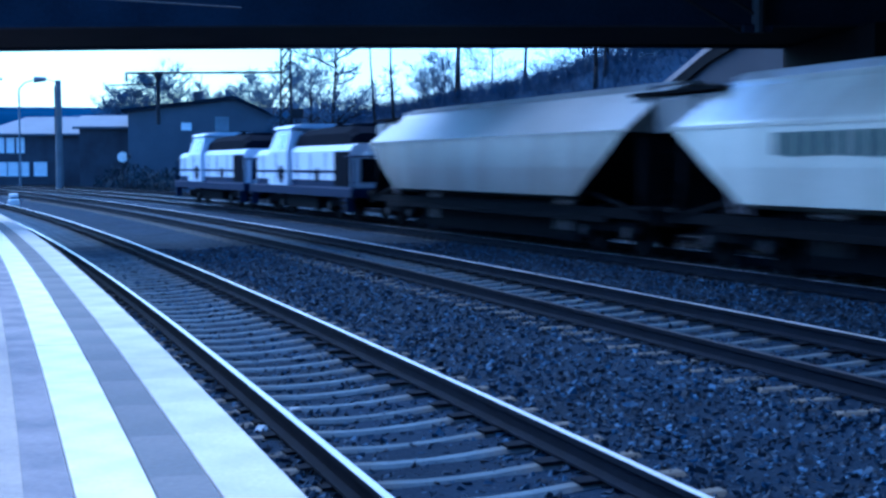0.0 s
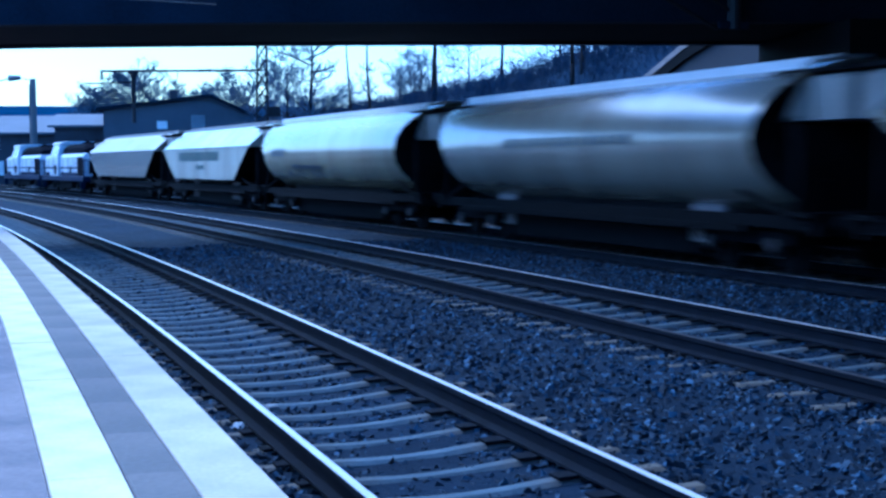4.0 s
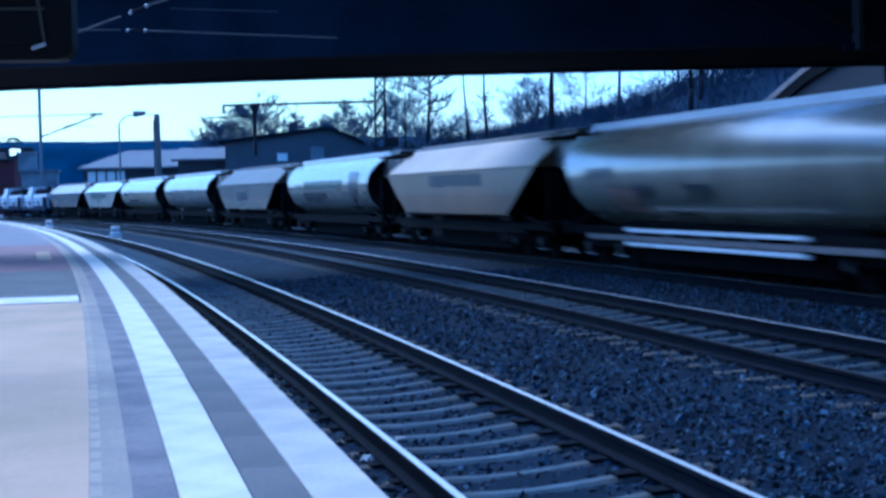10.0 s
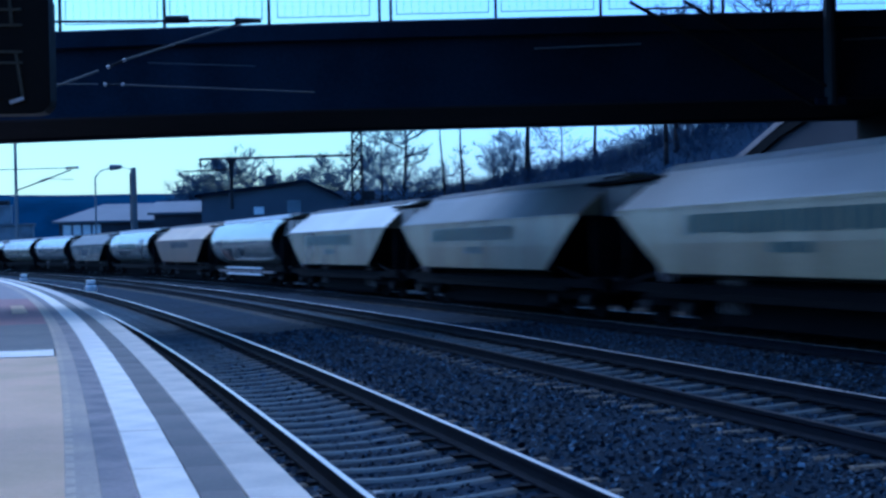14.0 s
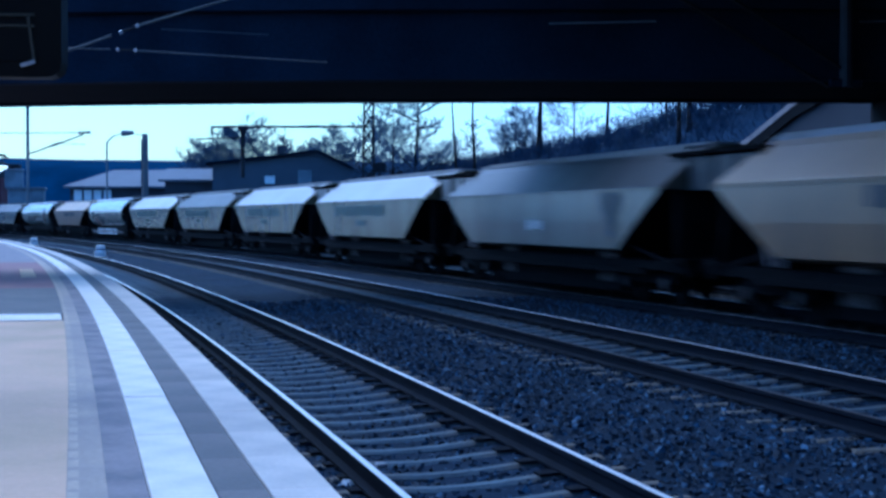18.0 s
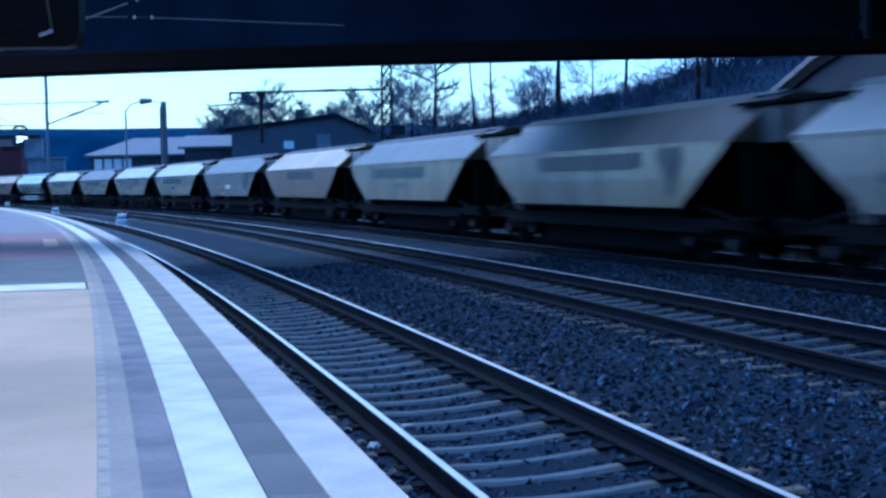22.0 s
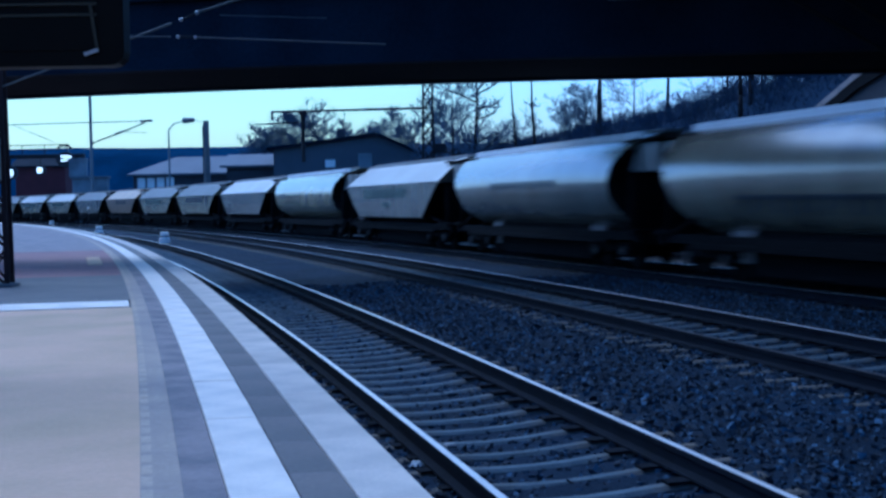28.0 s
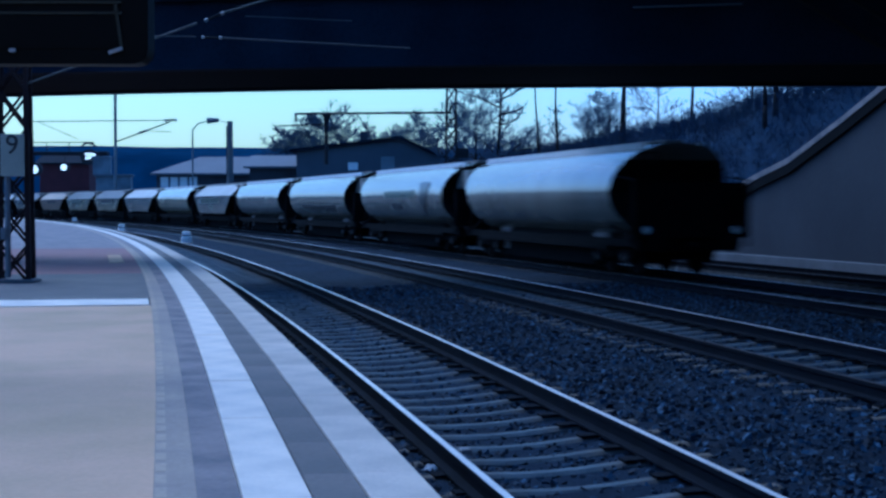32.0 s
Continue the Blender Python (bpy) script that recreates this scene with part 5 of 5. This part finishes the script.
        quads.append(((a, z1 - 0.1), (a + 0.16, z1 - 0.1), (b + 0.12, lo), (b - 0.04, lo)))
    painted(w, "sprayed_scrawl", quads, SPRAY, round_body, "dark sprayed strokes")


def hopper(name, paint, round_body, length, label, lettering, seed, marks=()):
    """A grain hopper wagon, its length along y, the rails at z = 0."""
    rnd = random.Random(seed)
    w = base(name, None, label, "freight wagon", "wagons of the freight train")
    half = length / 2
    top, bot, bot_front = half - 1.15, half - 3.3, half - 3.5
    if round_body:
        top, bot, bot_front = half - 1.2, half - 2.3, half - 2.3
        z0, zr = 0.8, 3.08
        cz, hz = (z0 + zr) / 2, (zr - z0) / 2
        prof = []
        for i in range(28):
            a = -math.pi / 2 + 2 * math.pi * i / 28
            ca, sa = math.cos(a), math.sin(a)
            prof.append((1.47 * math.copysign(abs(ca) ** 0.86, ca), cz + hz * math.copysign(abs(sa) ** 0.88, sa)))
    else:
        z0, zr = 0.98, 3.06
        half_prof = [(1.18, 0.98), (1.45, 1.06), (1.47, 1.6), (1.46, 2.22), (1.4, 2.3), (0.8, 2.86), (0.62, 2.98)]
        prof = half_prof + [(0.3, 3.06), (-0.3, 3.06)] + [(-x, z) for x, z in reversed(half_prof)]
    def end_y(z, frac):
        if round_body and frac < 0:   # the rear end is hollowed at mid height
            return half - 0.95 - 0.85 * math.sin(math.pi * min(1.0, max(0.0, (z - z0) / (zr - z0)))) ** 1.3
        hip = 2.2
        if z >= hip:
            return top + (0.2 if round_body else -0.6 if frac > 0 else 0.3) * max(0.0, (z - hip)) / 0.9
        u = (hip - z) / (hip - z0)
        return top - (top - (bot_front if frac > 0 else bot)) * u
    f = Form()
    rings = []
    for k in range(9):
        u = -1 + 2 * k / 8
        rings.append([Vector((x, u * end_y(z, u), z)) for x, z in prof])
    f.solid(rings, 0, False)
    n = len(prof)
    # lower end faces go near-black: shade under the overhang put into colour
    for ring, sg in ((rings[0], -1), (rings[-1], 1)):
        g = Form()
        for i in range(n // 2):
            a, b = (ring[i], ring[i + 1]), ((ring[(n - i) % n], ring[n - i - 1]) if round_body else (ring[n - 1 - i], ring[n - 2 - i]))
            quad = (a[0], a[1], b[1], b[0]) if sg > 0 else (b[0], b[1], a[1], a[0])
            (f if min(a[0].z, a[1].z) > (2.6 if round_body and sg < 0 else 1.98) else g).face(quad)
        part("end_sheet", g, UNDER, w, "sloping end sheet, near-black for the shade under it")
    if not round_body:   # slopes above the hip: dust, plus sky light or dark reflection in colour
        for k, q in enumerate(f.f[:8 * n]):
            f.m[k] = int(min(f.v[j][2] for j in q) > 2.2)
    part("hopper_body", f, (paint, DARK_TOP if seed in (5, 8, 13, 18) else DUST_OCHRE if paint is OCHRE else BRIGHT if paint is BRIGHT else DUST_SKY_TOP), w)
    if round_body:
        me = w.children[-1].data
        me.polygons.foreach_set("use_smooth", [p.index < 8 * n for p in me.polygons])
    # ribs along the hip and the lower edge
    if not round_body:
        for sgn in (-1, 1):
            f = Form()
            f.box(sgn * 1.475 - 0.012, sgn * 1.475 + 0.012, -top + 0.05, top - 0.05, 2.2, 2.26)
            part("hip_seam", f, paint, w)
    # end walls: dark framing, ladder, platform
    for sg in (-1, 1):
        for x in (-1.2, 1.2):
            f = Form()
            f.tube((x, sg * (half - 0.9), 0.75), (x * 0.92, sg * (half - 1.2), 2.25), 0.05, n=6)
            f.tube((x, sg * (half - 0.7), 0.75), (x, sg * (bot - 0.1), 1.2), 0.04, n=6)
            part("end_stay", f, UNDER, w)
        f = Form()
        f.box(-1.3, 1.3, sg * (half - 0.75) - 0.3, sg * (half - 0.75) + 0.3, 0.86, 0.92)
        part("end_platform", f, UNDER, w)
        # near-black plate added so that the gap between wagons reads as shade
        f = Form()
        f.box(-1.18, 1.18, sg * (half - 0.95) - 0.03, sg * (half - 0.95) + 0.03, 0.9, 2.12)
        part("end_bulkhead", f, UNDER, w, "near-black plate added for the shade between wagons")
        wide = 0.92
        ya, yb = sorted((sg * (top - 0.75), sg * (half - 0.12)))
        part("end_hood", Form().box(-wide, wide, ya, yb, 2.2, 2.82, edge=0.06), HOODP, w, "pale hood over the wagon end")
        # dark slab added over the hood so that its top reads as shaded
        part("end_walkway", Form().box(-wide - 0.03, wide + 0.03, ya, yb, 2.86, 2.92), UNDER, w)
        f = Form()
        for x in (0.55, 0.95):
            f.tube((-x, sg * (half - 0.8), 0.95), (-x, sg * (top + 0.1), 3.0), 0.018, n=5)
        for i in range(8):
            z = 1.1 + i * 0.25
            yy = half - 0.8 + (top + 0.1 - half + 0.8) * (z - 0.95) / 2.05
            f.tube((-0.55, sg * yy, z), (-0.95, sg * yy, z), 0.018, n=5)
        part("ladder", f, UNDER, w)
        for x in (-0.87, 0.87):
            f = Form()
            f.tube((x, sg * (half - 0.55), 0.78), (x, sg * (half - 0.12), 0.78), 0.09, n=8)
            f.tube((x, sg * (half - 0.12), 0.78), (x, sg * (half - 0.05), 0.78), 0.2, n=12)
            part("buffer", f, UNDER, w)
        bar(w, "coupling", (0, sg * (half - 0.6), 0.76), (0, sg * half, 0.74), 0.05, UNDER)
        bogie(w, sg * (half - 2.6))
        f = Form()
        f.box(-0.9, 0.9, sg * (bot - 1.6) - 0.5, sg * (bot - 1.6) + 0.5, 0.35, 0.98, edge=0.05)
        part("discharge_chute", f, HATCH if seed % 2 else UNDER, w)
    for x in (-1.12, 1.12):
        part("side_sill", Form().box(x - 0.08, x + 0.08, -half + 0.62, half - 0.62, 0.68, 0.86), UNDER, w)
    for sg in (-1, 1):
        part("buffer_beam", Form().box(-1.2, 1.2, sg * (half - 0.56) - 0.06, sg * (half - 0.56) + 0.06, 0.6, 0.9), UNDER, w)
    # closed dark box added to turn the bright gaps below into shade
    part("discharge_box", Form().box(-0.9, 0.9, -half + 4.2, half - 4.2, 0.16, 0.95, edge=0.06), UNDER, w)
    part("side_rail", Form().box(-1.3, -1.2, -half + 2.2, half - 2.2, 0.6, 0.7), HATCH if seed == 10 else UNDER, w)
    if seed == 10:   # this one has a pale brake platform between its bogies
        for z in (0.5, 0.78):
            part("brake_beam", Form().box(-1.34, -1.24, -half + 4.4, half - 4.4, z, z + 0.07), WHITEP, w, "pale steel brake beam")
        for k in range(5):
            y = (half - 4.6) * (k / 2 - 1)
            part("beam_post", Form().box(-1.33, -1.25, y - 0.05, y + 0.05, 0.56, 0.78), HATCH, w)
    if not round_body:
        for k in range(3):   # pale step bars at the foot of the front slope
            y = bot_front + 0.15 + 0.22 * k
            bar(w, "step_bar", (-1.28, y, 0.9), (-1.28, y + 0.28, 1.42), 0.03, HATCH)
    # roof walkway and filling hatch
    f = Form()
    f.box(-0.28, 0.28, -top + 0.2, top - 0.2, zr + 0.03, zr + 0.08)
    for i in range(8):
        y = -top + 0.4 + (2 * top - 0.8) * i / 7
        f.box(-0.24, 0.24, y - 0.03, y + 0.03, zr - 0.06, zr + 0.04)
    part("roof_walkway", f, ROOFP, w)
    f = Form()
    f.box(-0.62, -0.34, -top + 0.6, top - 0.6, zr - 0.1, zr + 0.0)
    part("roof_hatch", f, ROOFP, w)
    if round_body:
        # white strips stand in for the sky's gleam on the walkway edge
        for x in (-0.74, 0.74):
            part("roof_rail", Form().box(x - 0.03, x + 0.03, -top + 0.1, top - 0.1, 2.92, 3.1), WHITEP, w, "white strip for the gleam along the roof shoulder")
    # lettering too blurred to read: bars
    for y0, y1, za, zb, material in lettering:
        n = max(1, int((y1 - y0) / 0.34))
        for i in range(n):
            a = y0 + (y1 - y0) * i / n
            b, low = a + (y1 - y0) / n * rnd.uniform(0.72, 0.95), za + rnd.uniform(0, 0.04)
            painted(w, "lettering_bar", [((b, zb), (a, zb), (a, low), (b, low))], material, round_body)
    for kind, *place in marks:
        if kind == "crest":
            crest(w, place[0], round_body, rnd)
        elif kind == "scrawl":
            scrawl(w, *place, round_body, rnd)
        else:
            y0, y1, z0, z1 = place
            painted(w, "rubbed_patch", [((y1, z1), (y0 + 0.2, z1 - 0.1), (y0, z0), (y1 - 0.3, z0 + 0.05))], RUST_BLOT, round_body, "rubbed rusty patch")
    return w


def locomotive():
    """A diesel with its cab behind a short nose, its front towards +y, the rails at z = 0."""
    lo = base("locomotive", None, "pale blue and white diesel locomotive with dark blue stripe", "locomotive", "leading diesel locomotives")
    h = 6.15
    cab0, cab1 = 0.9, 3.3          # rear and front of the cab
    f = Form()
    f.box(-1.45, 1.45, -h, h, 0.72, 1.0, edge=0.04)
    part("frame", f, LOCO_BLUE, lo)
    f = Form()
    f.box(-1.2, 1.2, -1.9, 1.9, 0.3, 0.72, edge=0.08)
    part("fuel_tank", f, UNDER, lo)
    prof = [(-1.3, 1.0), (1.3, 1.0), (1.3, 2.08), (1.24, 2.2), (1.1, 2.28), (-1.1, 2.28), (-1.24, 2.2), (-1.3, 2.08)]
    f = Form()
    f.solid([[Vector((x, y, z)) for x, z in prof] for y in (-h + 0.5, cab0 + 0.1)])
    part("rear_hood", f, LOCO_WHITE, lo)
    f = Form()
    low = [(x, 1.0 + (z - 1.0) * 0.93) for x, z in prof]
    f.solid([[Vector((x * 0.94, h - 0.42, 1.0 + (z - 1.0) * 0.86)) for x, z in low]] + [[Vector((x, y, z)) for x, z in low] for y in (h - 0.55, cab1 - 0.1)])
    part("front_hood", f, LOCO_WHITE, lo, "short pale nose")
    # cab: sides lean in above the waist, the windscreen leans back
    f = Form()
    def section(y, zt, waist):
        return [Vector((x, y, z)) for x, z in ((-1.45, 1.0), (1.45, 1.0), (1.45, waist), (1.28, zt - 0.05), (0.9, zt), (-0.9, zt), (-1.28, zt - 0.05), (-1.45, waist))]
    f.solid([section(cab0, 2.84, 2.1), section(cab0 + 0.08, 2.88, 2.1), section(cab1 - 0.55, 2.88, 2.1), section(cab1, 2.2, 2.1)])
    part("cab", f, LOCO_WHITE, lo, "pale cab with sloping front")
    f = Form()
    f.solid([[Vector((x, y, z)) for x, z in ((-1.34, 2.87), (1.34, 2.87), (1.26, 2.95), (0.8, 3.02), (-0.8, 3.02), (-1.26, 2.95))] for y in (cab0 - 0.12, cab1 - 0.3)])
    part("cab_roof", f, LOCO_WHITE, lo, "white overhanging cab roof")
    for sx in (-1, 1):
        f = Form()
        f.solid([[Vector((sx * (1.445 - 0.17 * (z - 2.1) / 0.73 + o), y, z)) for y, z in ((cab0 + 0.2, 2.2), (cab0 + 1.15, 2.2), (cab0 + 1.15, 2.7), (cab0 + 0.2, 2.7))] for o in (0.0, 0.014)])
        part("cab_window", f, GLASS, lo)
        part("cab_door", Form().box(sx * 1.458 - 0.008, sx * 1.458 + 0.008, cab0 + 1.35, cab0 + 1.4, 1.05, 2.05), LOCO_BLUE, lo)
        part("windscreen", Form().solid([[Vector((sx * x, cab1 - 0.55 * u + o, 2.2 + 0.68 * u + o * 0.8)) for x, u in ((0.15, 0.12), (1.1, 0.12), (1.0, 0.88), (0.15, 0.88))] for o in (0.004, 0.018)]), WIN_PALE, lo, "windscreen, the sky's reflection put into its pale colour")
    # dark cooling gear on the long hood, nearly as high as the cab
    f = Form()
    ring = [(-1.16, 2.28), (1.16, 2.28), (1.1, 2.62), (0.85, 2.84), (-0.85, 2.84), (-1.1, 2.62)]
    f.solid([[Vector((x, y, 2.28 + (z - 2.28) * k)) for x, z in ring] for y, k in ((-h + 1.0, 0.55), (-h + 1.5, 0.92), (-2.0, 1.0), (cab0 - 0.3, 0.9), (cab0 - 0.02, 0.6))])
    part("roof_cooler", f, LOCO_ROOF, lo, "dark roof with cooling grilles")
    for y in (-3.2, -1.5):
        part("fan_cover", Form().tube((0, y, 2.82), (0, y, 2.92), 0.55, 0.5, 14), LOCO_ROOF, lo)
    part("exhaust", Form().tube((0.2, cab0 - 0.7, 2.75), (0.2, cab0 - 0.7, 3.05), 0.14, n=10), LOCO_ROOF, lo)
    for sx in (-1, 1):
        xa, xb = sorted((sx * 1.303, sx * 1.315))
        for y0, y1 in ((-h + 0.52, cab0 - 0.05), (cab1 + 0.05, h - 0.6)):
            part("stripe", Form().box(xa, xb, y0, y1, 1.42, 1.5), LOCO_BLUE, lo, "dark blue stripe")
            part("lower_stripe", Form().box(xa, xb, y0, y1, 1.0, 1.2), LOCO_BLUE, lo, "dark blue lower stripe")
        part("cab_stripe", Form().box(sx * 1.46 - 0.008, sx * 1.46 + 0.008, cab0 + 0.05, cab1 - 0.05, 1.42, 1.5), LOCO_BLUE, lo)
        part("end_grille", Form().box(sx * 1.31 - 0.012, sx * 1.31 + 0.012, -h + 0.56, -h + 2.1, 1.04, 2.06), LOCO_ROOF, lo, "black radiator grille")
        for y in (-3.1, -1.4, 0.1, 4.6):
            part("door_seam", Form().box(sx * 1.312 - 0.009, sx * 1.312 + 0.009, y - 0.02, y + 0.02, 1.04, 2.04), LOCO_BLUE, lo)
        for y, r in ((cab0 + 0.7, 0.3), (-2.2, 0.22)):
            part("round_vent", Form().tube((sx * (1.45 if y > 0 else 1.3), y, 1.36), (sx * (1.475 if y > 0 else 1.33), y, 1.36), r, n=14), LOCO_ROOF, lo)
    for sg in (-1, 1):
        for x in (-1.35, 1.35):
            f = Form()
            f.tube((x, sg * (h - 0.1), 1.0), (x, sg * (h - 0.1), 1.9), 0.03, n=5)
            f.tube((x, sg * (h - 0.1), 1.9), (x, sg * (h - 0.9), 1.9), 0.03, n=5)
            f.tube((x, sg * (h - 0.1), 1.9), (math.copysign(0.5, x), sg * (h - 0.1), 1.9), 0.03, n=5)
            part("handrail", f, LOCO_BLUE, lo)
        y = sg * (h - (0.4 if sg > 0 else 0.48))
        part("radiator_grille", Form().box(-1.0, 1.0, y - 0.02, y + 0.02, 1.15, 1.85), LOCO_ROOF, lo)
        for x in (-0.87, 0.87):
            f = Form()
            f.tube((x, sg * h, 0.8), (x, sg * (h + 0.35), 0.8), 0.09, n=8)
            f.tube((x, sg * (h + 0.35), 0.8), (x, sg * (h + 0.42), 0.8), 0.2, n=12)
            part("buffer", f, UNDER, lo)
            part("headlight", Form().tube((x, sg * (h - 0.3), 1.95), (x, sg * (h - 0.2), 1.95), 0.1, n=10), WHITEP, lo)
        bogie(lo, sg * 3.7)
        for x in (-1.4, 1.4):
            f = Form()
            for i in range(3):
                f.box(x - 0.12, x + 0.12, sg * (h - 0.5) - 0.25, sg * (h - 0.5) + 0.25, 0.3 + i * 0.16, 0.34 + i * 0.16)
            f.box(x - 0.12, x + 0.12, sg * (h - 0.5) - 0.27, sg * (h - 0.5) - 0.252, 0.3, 0.72)
            part("step", f, LOCO_BLUE, lo)
    return lo


def run(t):
    """How far the first coupling has come along its track after t seconds."""
    return 39.2346 + 10.39671 * t + 0.00263138 * t * t + 0.0007154 * t ** 3


# couplings behind the first one, metres
COUPLING = (0.0, 16.2, 31.14, 47.23, 63.44, 79.19, 95.9, 110.65, 127.31, 142.75, 158.47, 174.21, 190.21, 206.36, 222.03, 237.71, 253.64, 269.71, 285.75, 301.63, 317.31, 334.0, 350.1, 366.2)
# each wagon by its look: body shape, paint
ANG, RND = False, True
band = [(-2.8, 3.7, 1.74, 2.1, LETTER), (-0.6, 0.8, 1.42, 1.6, LETTER)]
logo = [(-1.0, 1.7, 1.42, 1.9, LETTER_DARK)]
small = [(3.0, 4.2, 1.47, 1.66, LETTER_DARK)]
name = [(4.0, 5.5, 1.86, 2.1, LETTER_DARK)]
LOOKS = {
    "a_first": (GREYP, ANG, 17.6, "light grey angular grain hopper wagon behind the engines", [], 1),
    "a_bright": (BRIGHT, ANG, WAGON, "clean pale cream angular grain hopper wagon with green lettering", band, 11),
    "r_dusty": (CREAM, RND, WAGON, "dusty cream round-bodied hopper wagon with sprayed strokes", name, 4, [("scrawl", 0.1, 3.2, 1.34, 1.6)]),
    "r_grey": (GREYP, RND, WAGON, "light grey round-bodied grain hopper wagon", [(-2.6, 3.0, 1.92, 2.1, LETTER_DARK)], 9),
    "a_logo": (GREENP, ANG, WAGON, "grey-green angular grain hopper wagon with a faded logo", logo, 5),
    "r_green": (GREENP, RND, WAGON, "grey-green round-bodied grain hopper wagon with worn lettering and a sprayed emblem", [(-2.6, 3.7, 1.86, 2.2, LETTER)], 6,
                [("scrawl", -0.2, 3.8, 1.3, 1.74), ("crest", -4.25), ("scrawl", -4.75, -3.2, 1.08, 1.24)]),
    "a_ochre": (OCHRE, ANG, WAGON, "dusty ochre angular grain hopper wagon", [(-2.9, 2.0, 1.8, 2.14, LETTER_DARK)], 7),
    "r_pale": (GREENP, RND, WAGON, "grey-green round-bodied hopper wagon with pale brake beams and sprayed strokes", name, 10,
               [("patch", 2.5, 4.3, 1.15, 1.7), ("scrawl", 1.9, 2.9, 1.3, 1.72), ("scrawl", -0.6, 0.5, 1.25, 1.72)]),
    "a_cream": (CREAM, ANG, WAGON, "cream angular grain hopper wagon with faded green lettering", band, 3),
    "a_darktop": (CREAM, ANG, WAGON, "cream angular grain hopper wagon with a rain-washed upper slope", band, 18),
    "a_emblem": (GREENP, ANG, WAGON, "grey-green angular grain hopper wagon with a sprayed emblem", [(-0.7, 0.4, 1.4, 1.62, MARKER)], 13, [("crest", -4.6)]),
    "a_site": (CREAM, ANG, WAGON, "cream angular grain hopper wagon with dark lettering and a sprayed emblem", [(-3.2, 3.0, 1.78, 2.14, LETTER_DARK)], 8, [("crest", -4.5)]),
    "a_grey": (GREYP, ANG, WAGON, "light grey angular grain hopper wagon", small, 2),
    "r_named": (CREAM, RND, WAGON, "cream round-bodied grain hopper wagon with small dark lettering", name + [(-2.8, -2.3, 1.98, 2.06, LETTER_DARK)], 12),
    "a_band": (GREYP, ANG, WAGON, "light grey angular grain hopper wagon with faded green lettering", band, 14),
    "r_scrawl": (GREENP, RND, WAGON, "grey-green round-bodied grain hopper wagon with sprayed strokes", [], 15, [("scrawl", -4.2, 3.3, 1.24, 1.64)]),
    "r_crest": (GREYP, RND, WAGON, "light grey round-bodied hopper wagon with lettering and a sprayed emblem", [(-2.5, 2.3, 1.9, 2.18, LETTER), (-0.6, 1.0, 1.46, 1.7, LETTER_DARK)], 16, [("crest", -3.8)]),
    "r_plain": (GREYP, RND, WAGON, "plain light grey round-bodied grain hopper wagon", [], 17),
}
ORDER = ("a_first", "a_bright", "r_dusty", "r_grey", "a_logo", "r_green", "a_ochre", "r_pale", "a_cream", "a_darktop", "a_cream", "a_cream", "a_emblem", "a_ochre", "a_darktop", "a_site", "a_grey",
         "r_named", "a_band", "r_grey", "r_scrawl", "r_crest", "r_plain")
TRAIN = []


def build_train():
    made = {}
    for i, key in enumerate(ORDER):
        if key in made:
            w = copy_thing(made[key], Matrix())
        else:
            w = made[key] = hopper("hopper_wagon", *LOOKS[key])
        TRAIN.append((w, -0.5 * (COUPLING[i] + COUPLING[i + 1]) + (0.75 if i == 0 else 0.0)))
    lo = locomotive()
    TRAIN.append((lo, 8.15))
    TRAIN.append((copy_thing(lo, Matrix()), 21.3))
    # over some couplings both hoods are darker
    for i in (4, 5, 9, 12, 15):
        for w, sg in ((TRAIN[i][0], -1), (TRAIN[i + 1][0], 1)):
            for c in w.children:
                if c.name.startswith("end_hood") and c.data.vertices[0].co.y * sg > 0:
                    c.data = c.data.copy()
                    c.data.materials[0] = DARK_TOP
                    tagged(c, "dark hood over the wagon end")
    # the last wagon has no hood at its tail
    for c in list(TRAIN[len(ORDER) - 1][0].children):
        if c.name.startswith(("end_hood", "end_walkway")) and c.data.vertices[0].co.y < 0:
            bpy.data.objects.remove(c)
    # pale tail discs on the last wagon
    last = TRAIN[len(ORDER) - 1][0]
    for x in (-1.1, 1.1):
        f = Form()
        f.tube((x, -WAGON / 2 + 0.3, 1.08), (x, -WAGON / 2 + 0.36, 1.08), 0.09, n=10)
        f.tube((x, -WAGON / 2 + 0.36, 1.08), (x, -WAGON / 2 + 0.5, 1.0), 0.02, n=5)
        part("tail_disc", f, MARKER, last, "pale tail disc")
    for x in (-1.38, 1.38):
        f = Form()
        f.tube((x, -WAGON / 2 + 0.3, 0.7), (x, -WAGON / 2 + 0.3, 2.2), 0.03, n=6)
        f.tube((x, -WAGON / 2 + 0.3, 2.2), (x, -WAGON / 2 + 1.3, 2.3), 0.03, n=6)
        part("corner_rail", f, UNDER, last)
    # near-black sheet added: the tail end's shade as a colour
    part("tail_sheet", Form().box(-1.36, 1.36, -WAGON / 2 + 0.34, -WAGON / 2 + 0.37, 0.9, 2.16), UNDER, last, "near-black sheet for the shaded tail end")


def motions():
    times = [0.5 * i for i in range(65)]
    for ob, off in TRAIN:
        walk(ob, [(t, pose(*trk3(run(t) + off, 0, RAIL3_Z), 0, 0, heading3(run(t) + off))) for t in times])


build_bridge()
build_bracket()
build_wall()
build_slope()
build_trees()
build_platform_mast()
build_display()
build_overhead()
build_posts()
build_houses()
build_disc()
build_litter()
build_train()
motions()
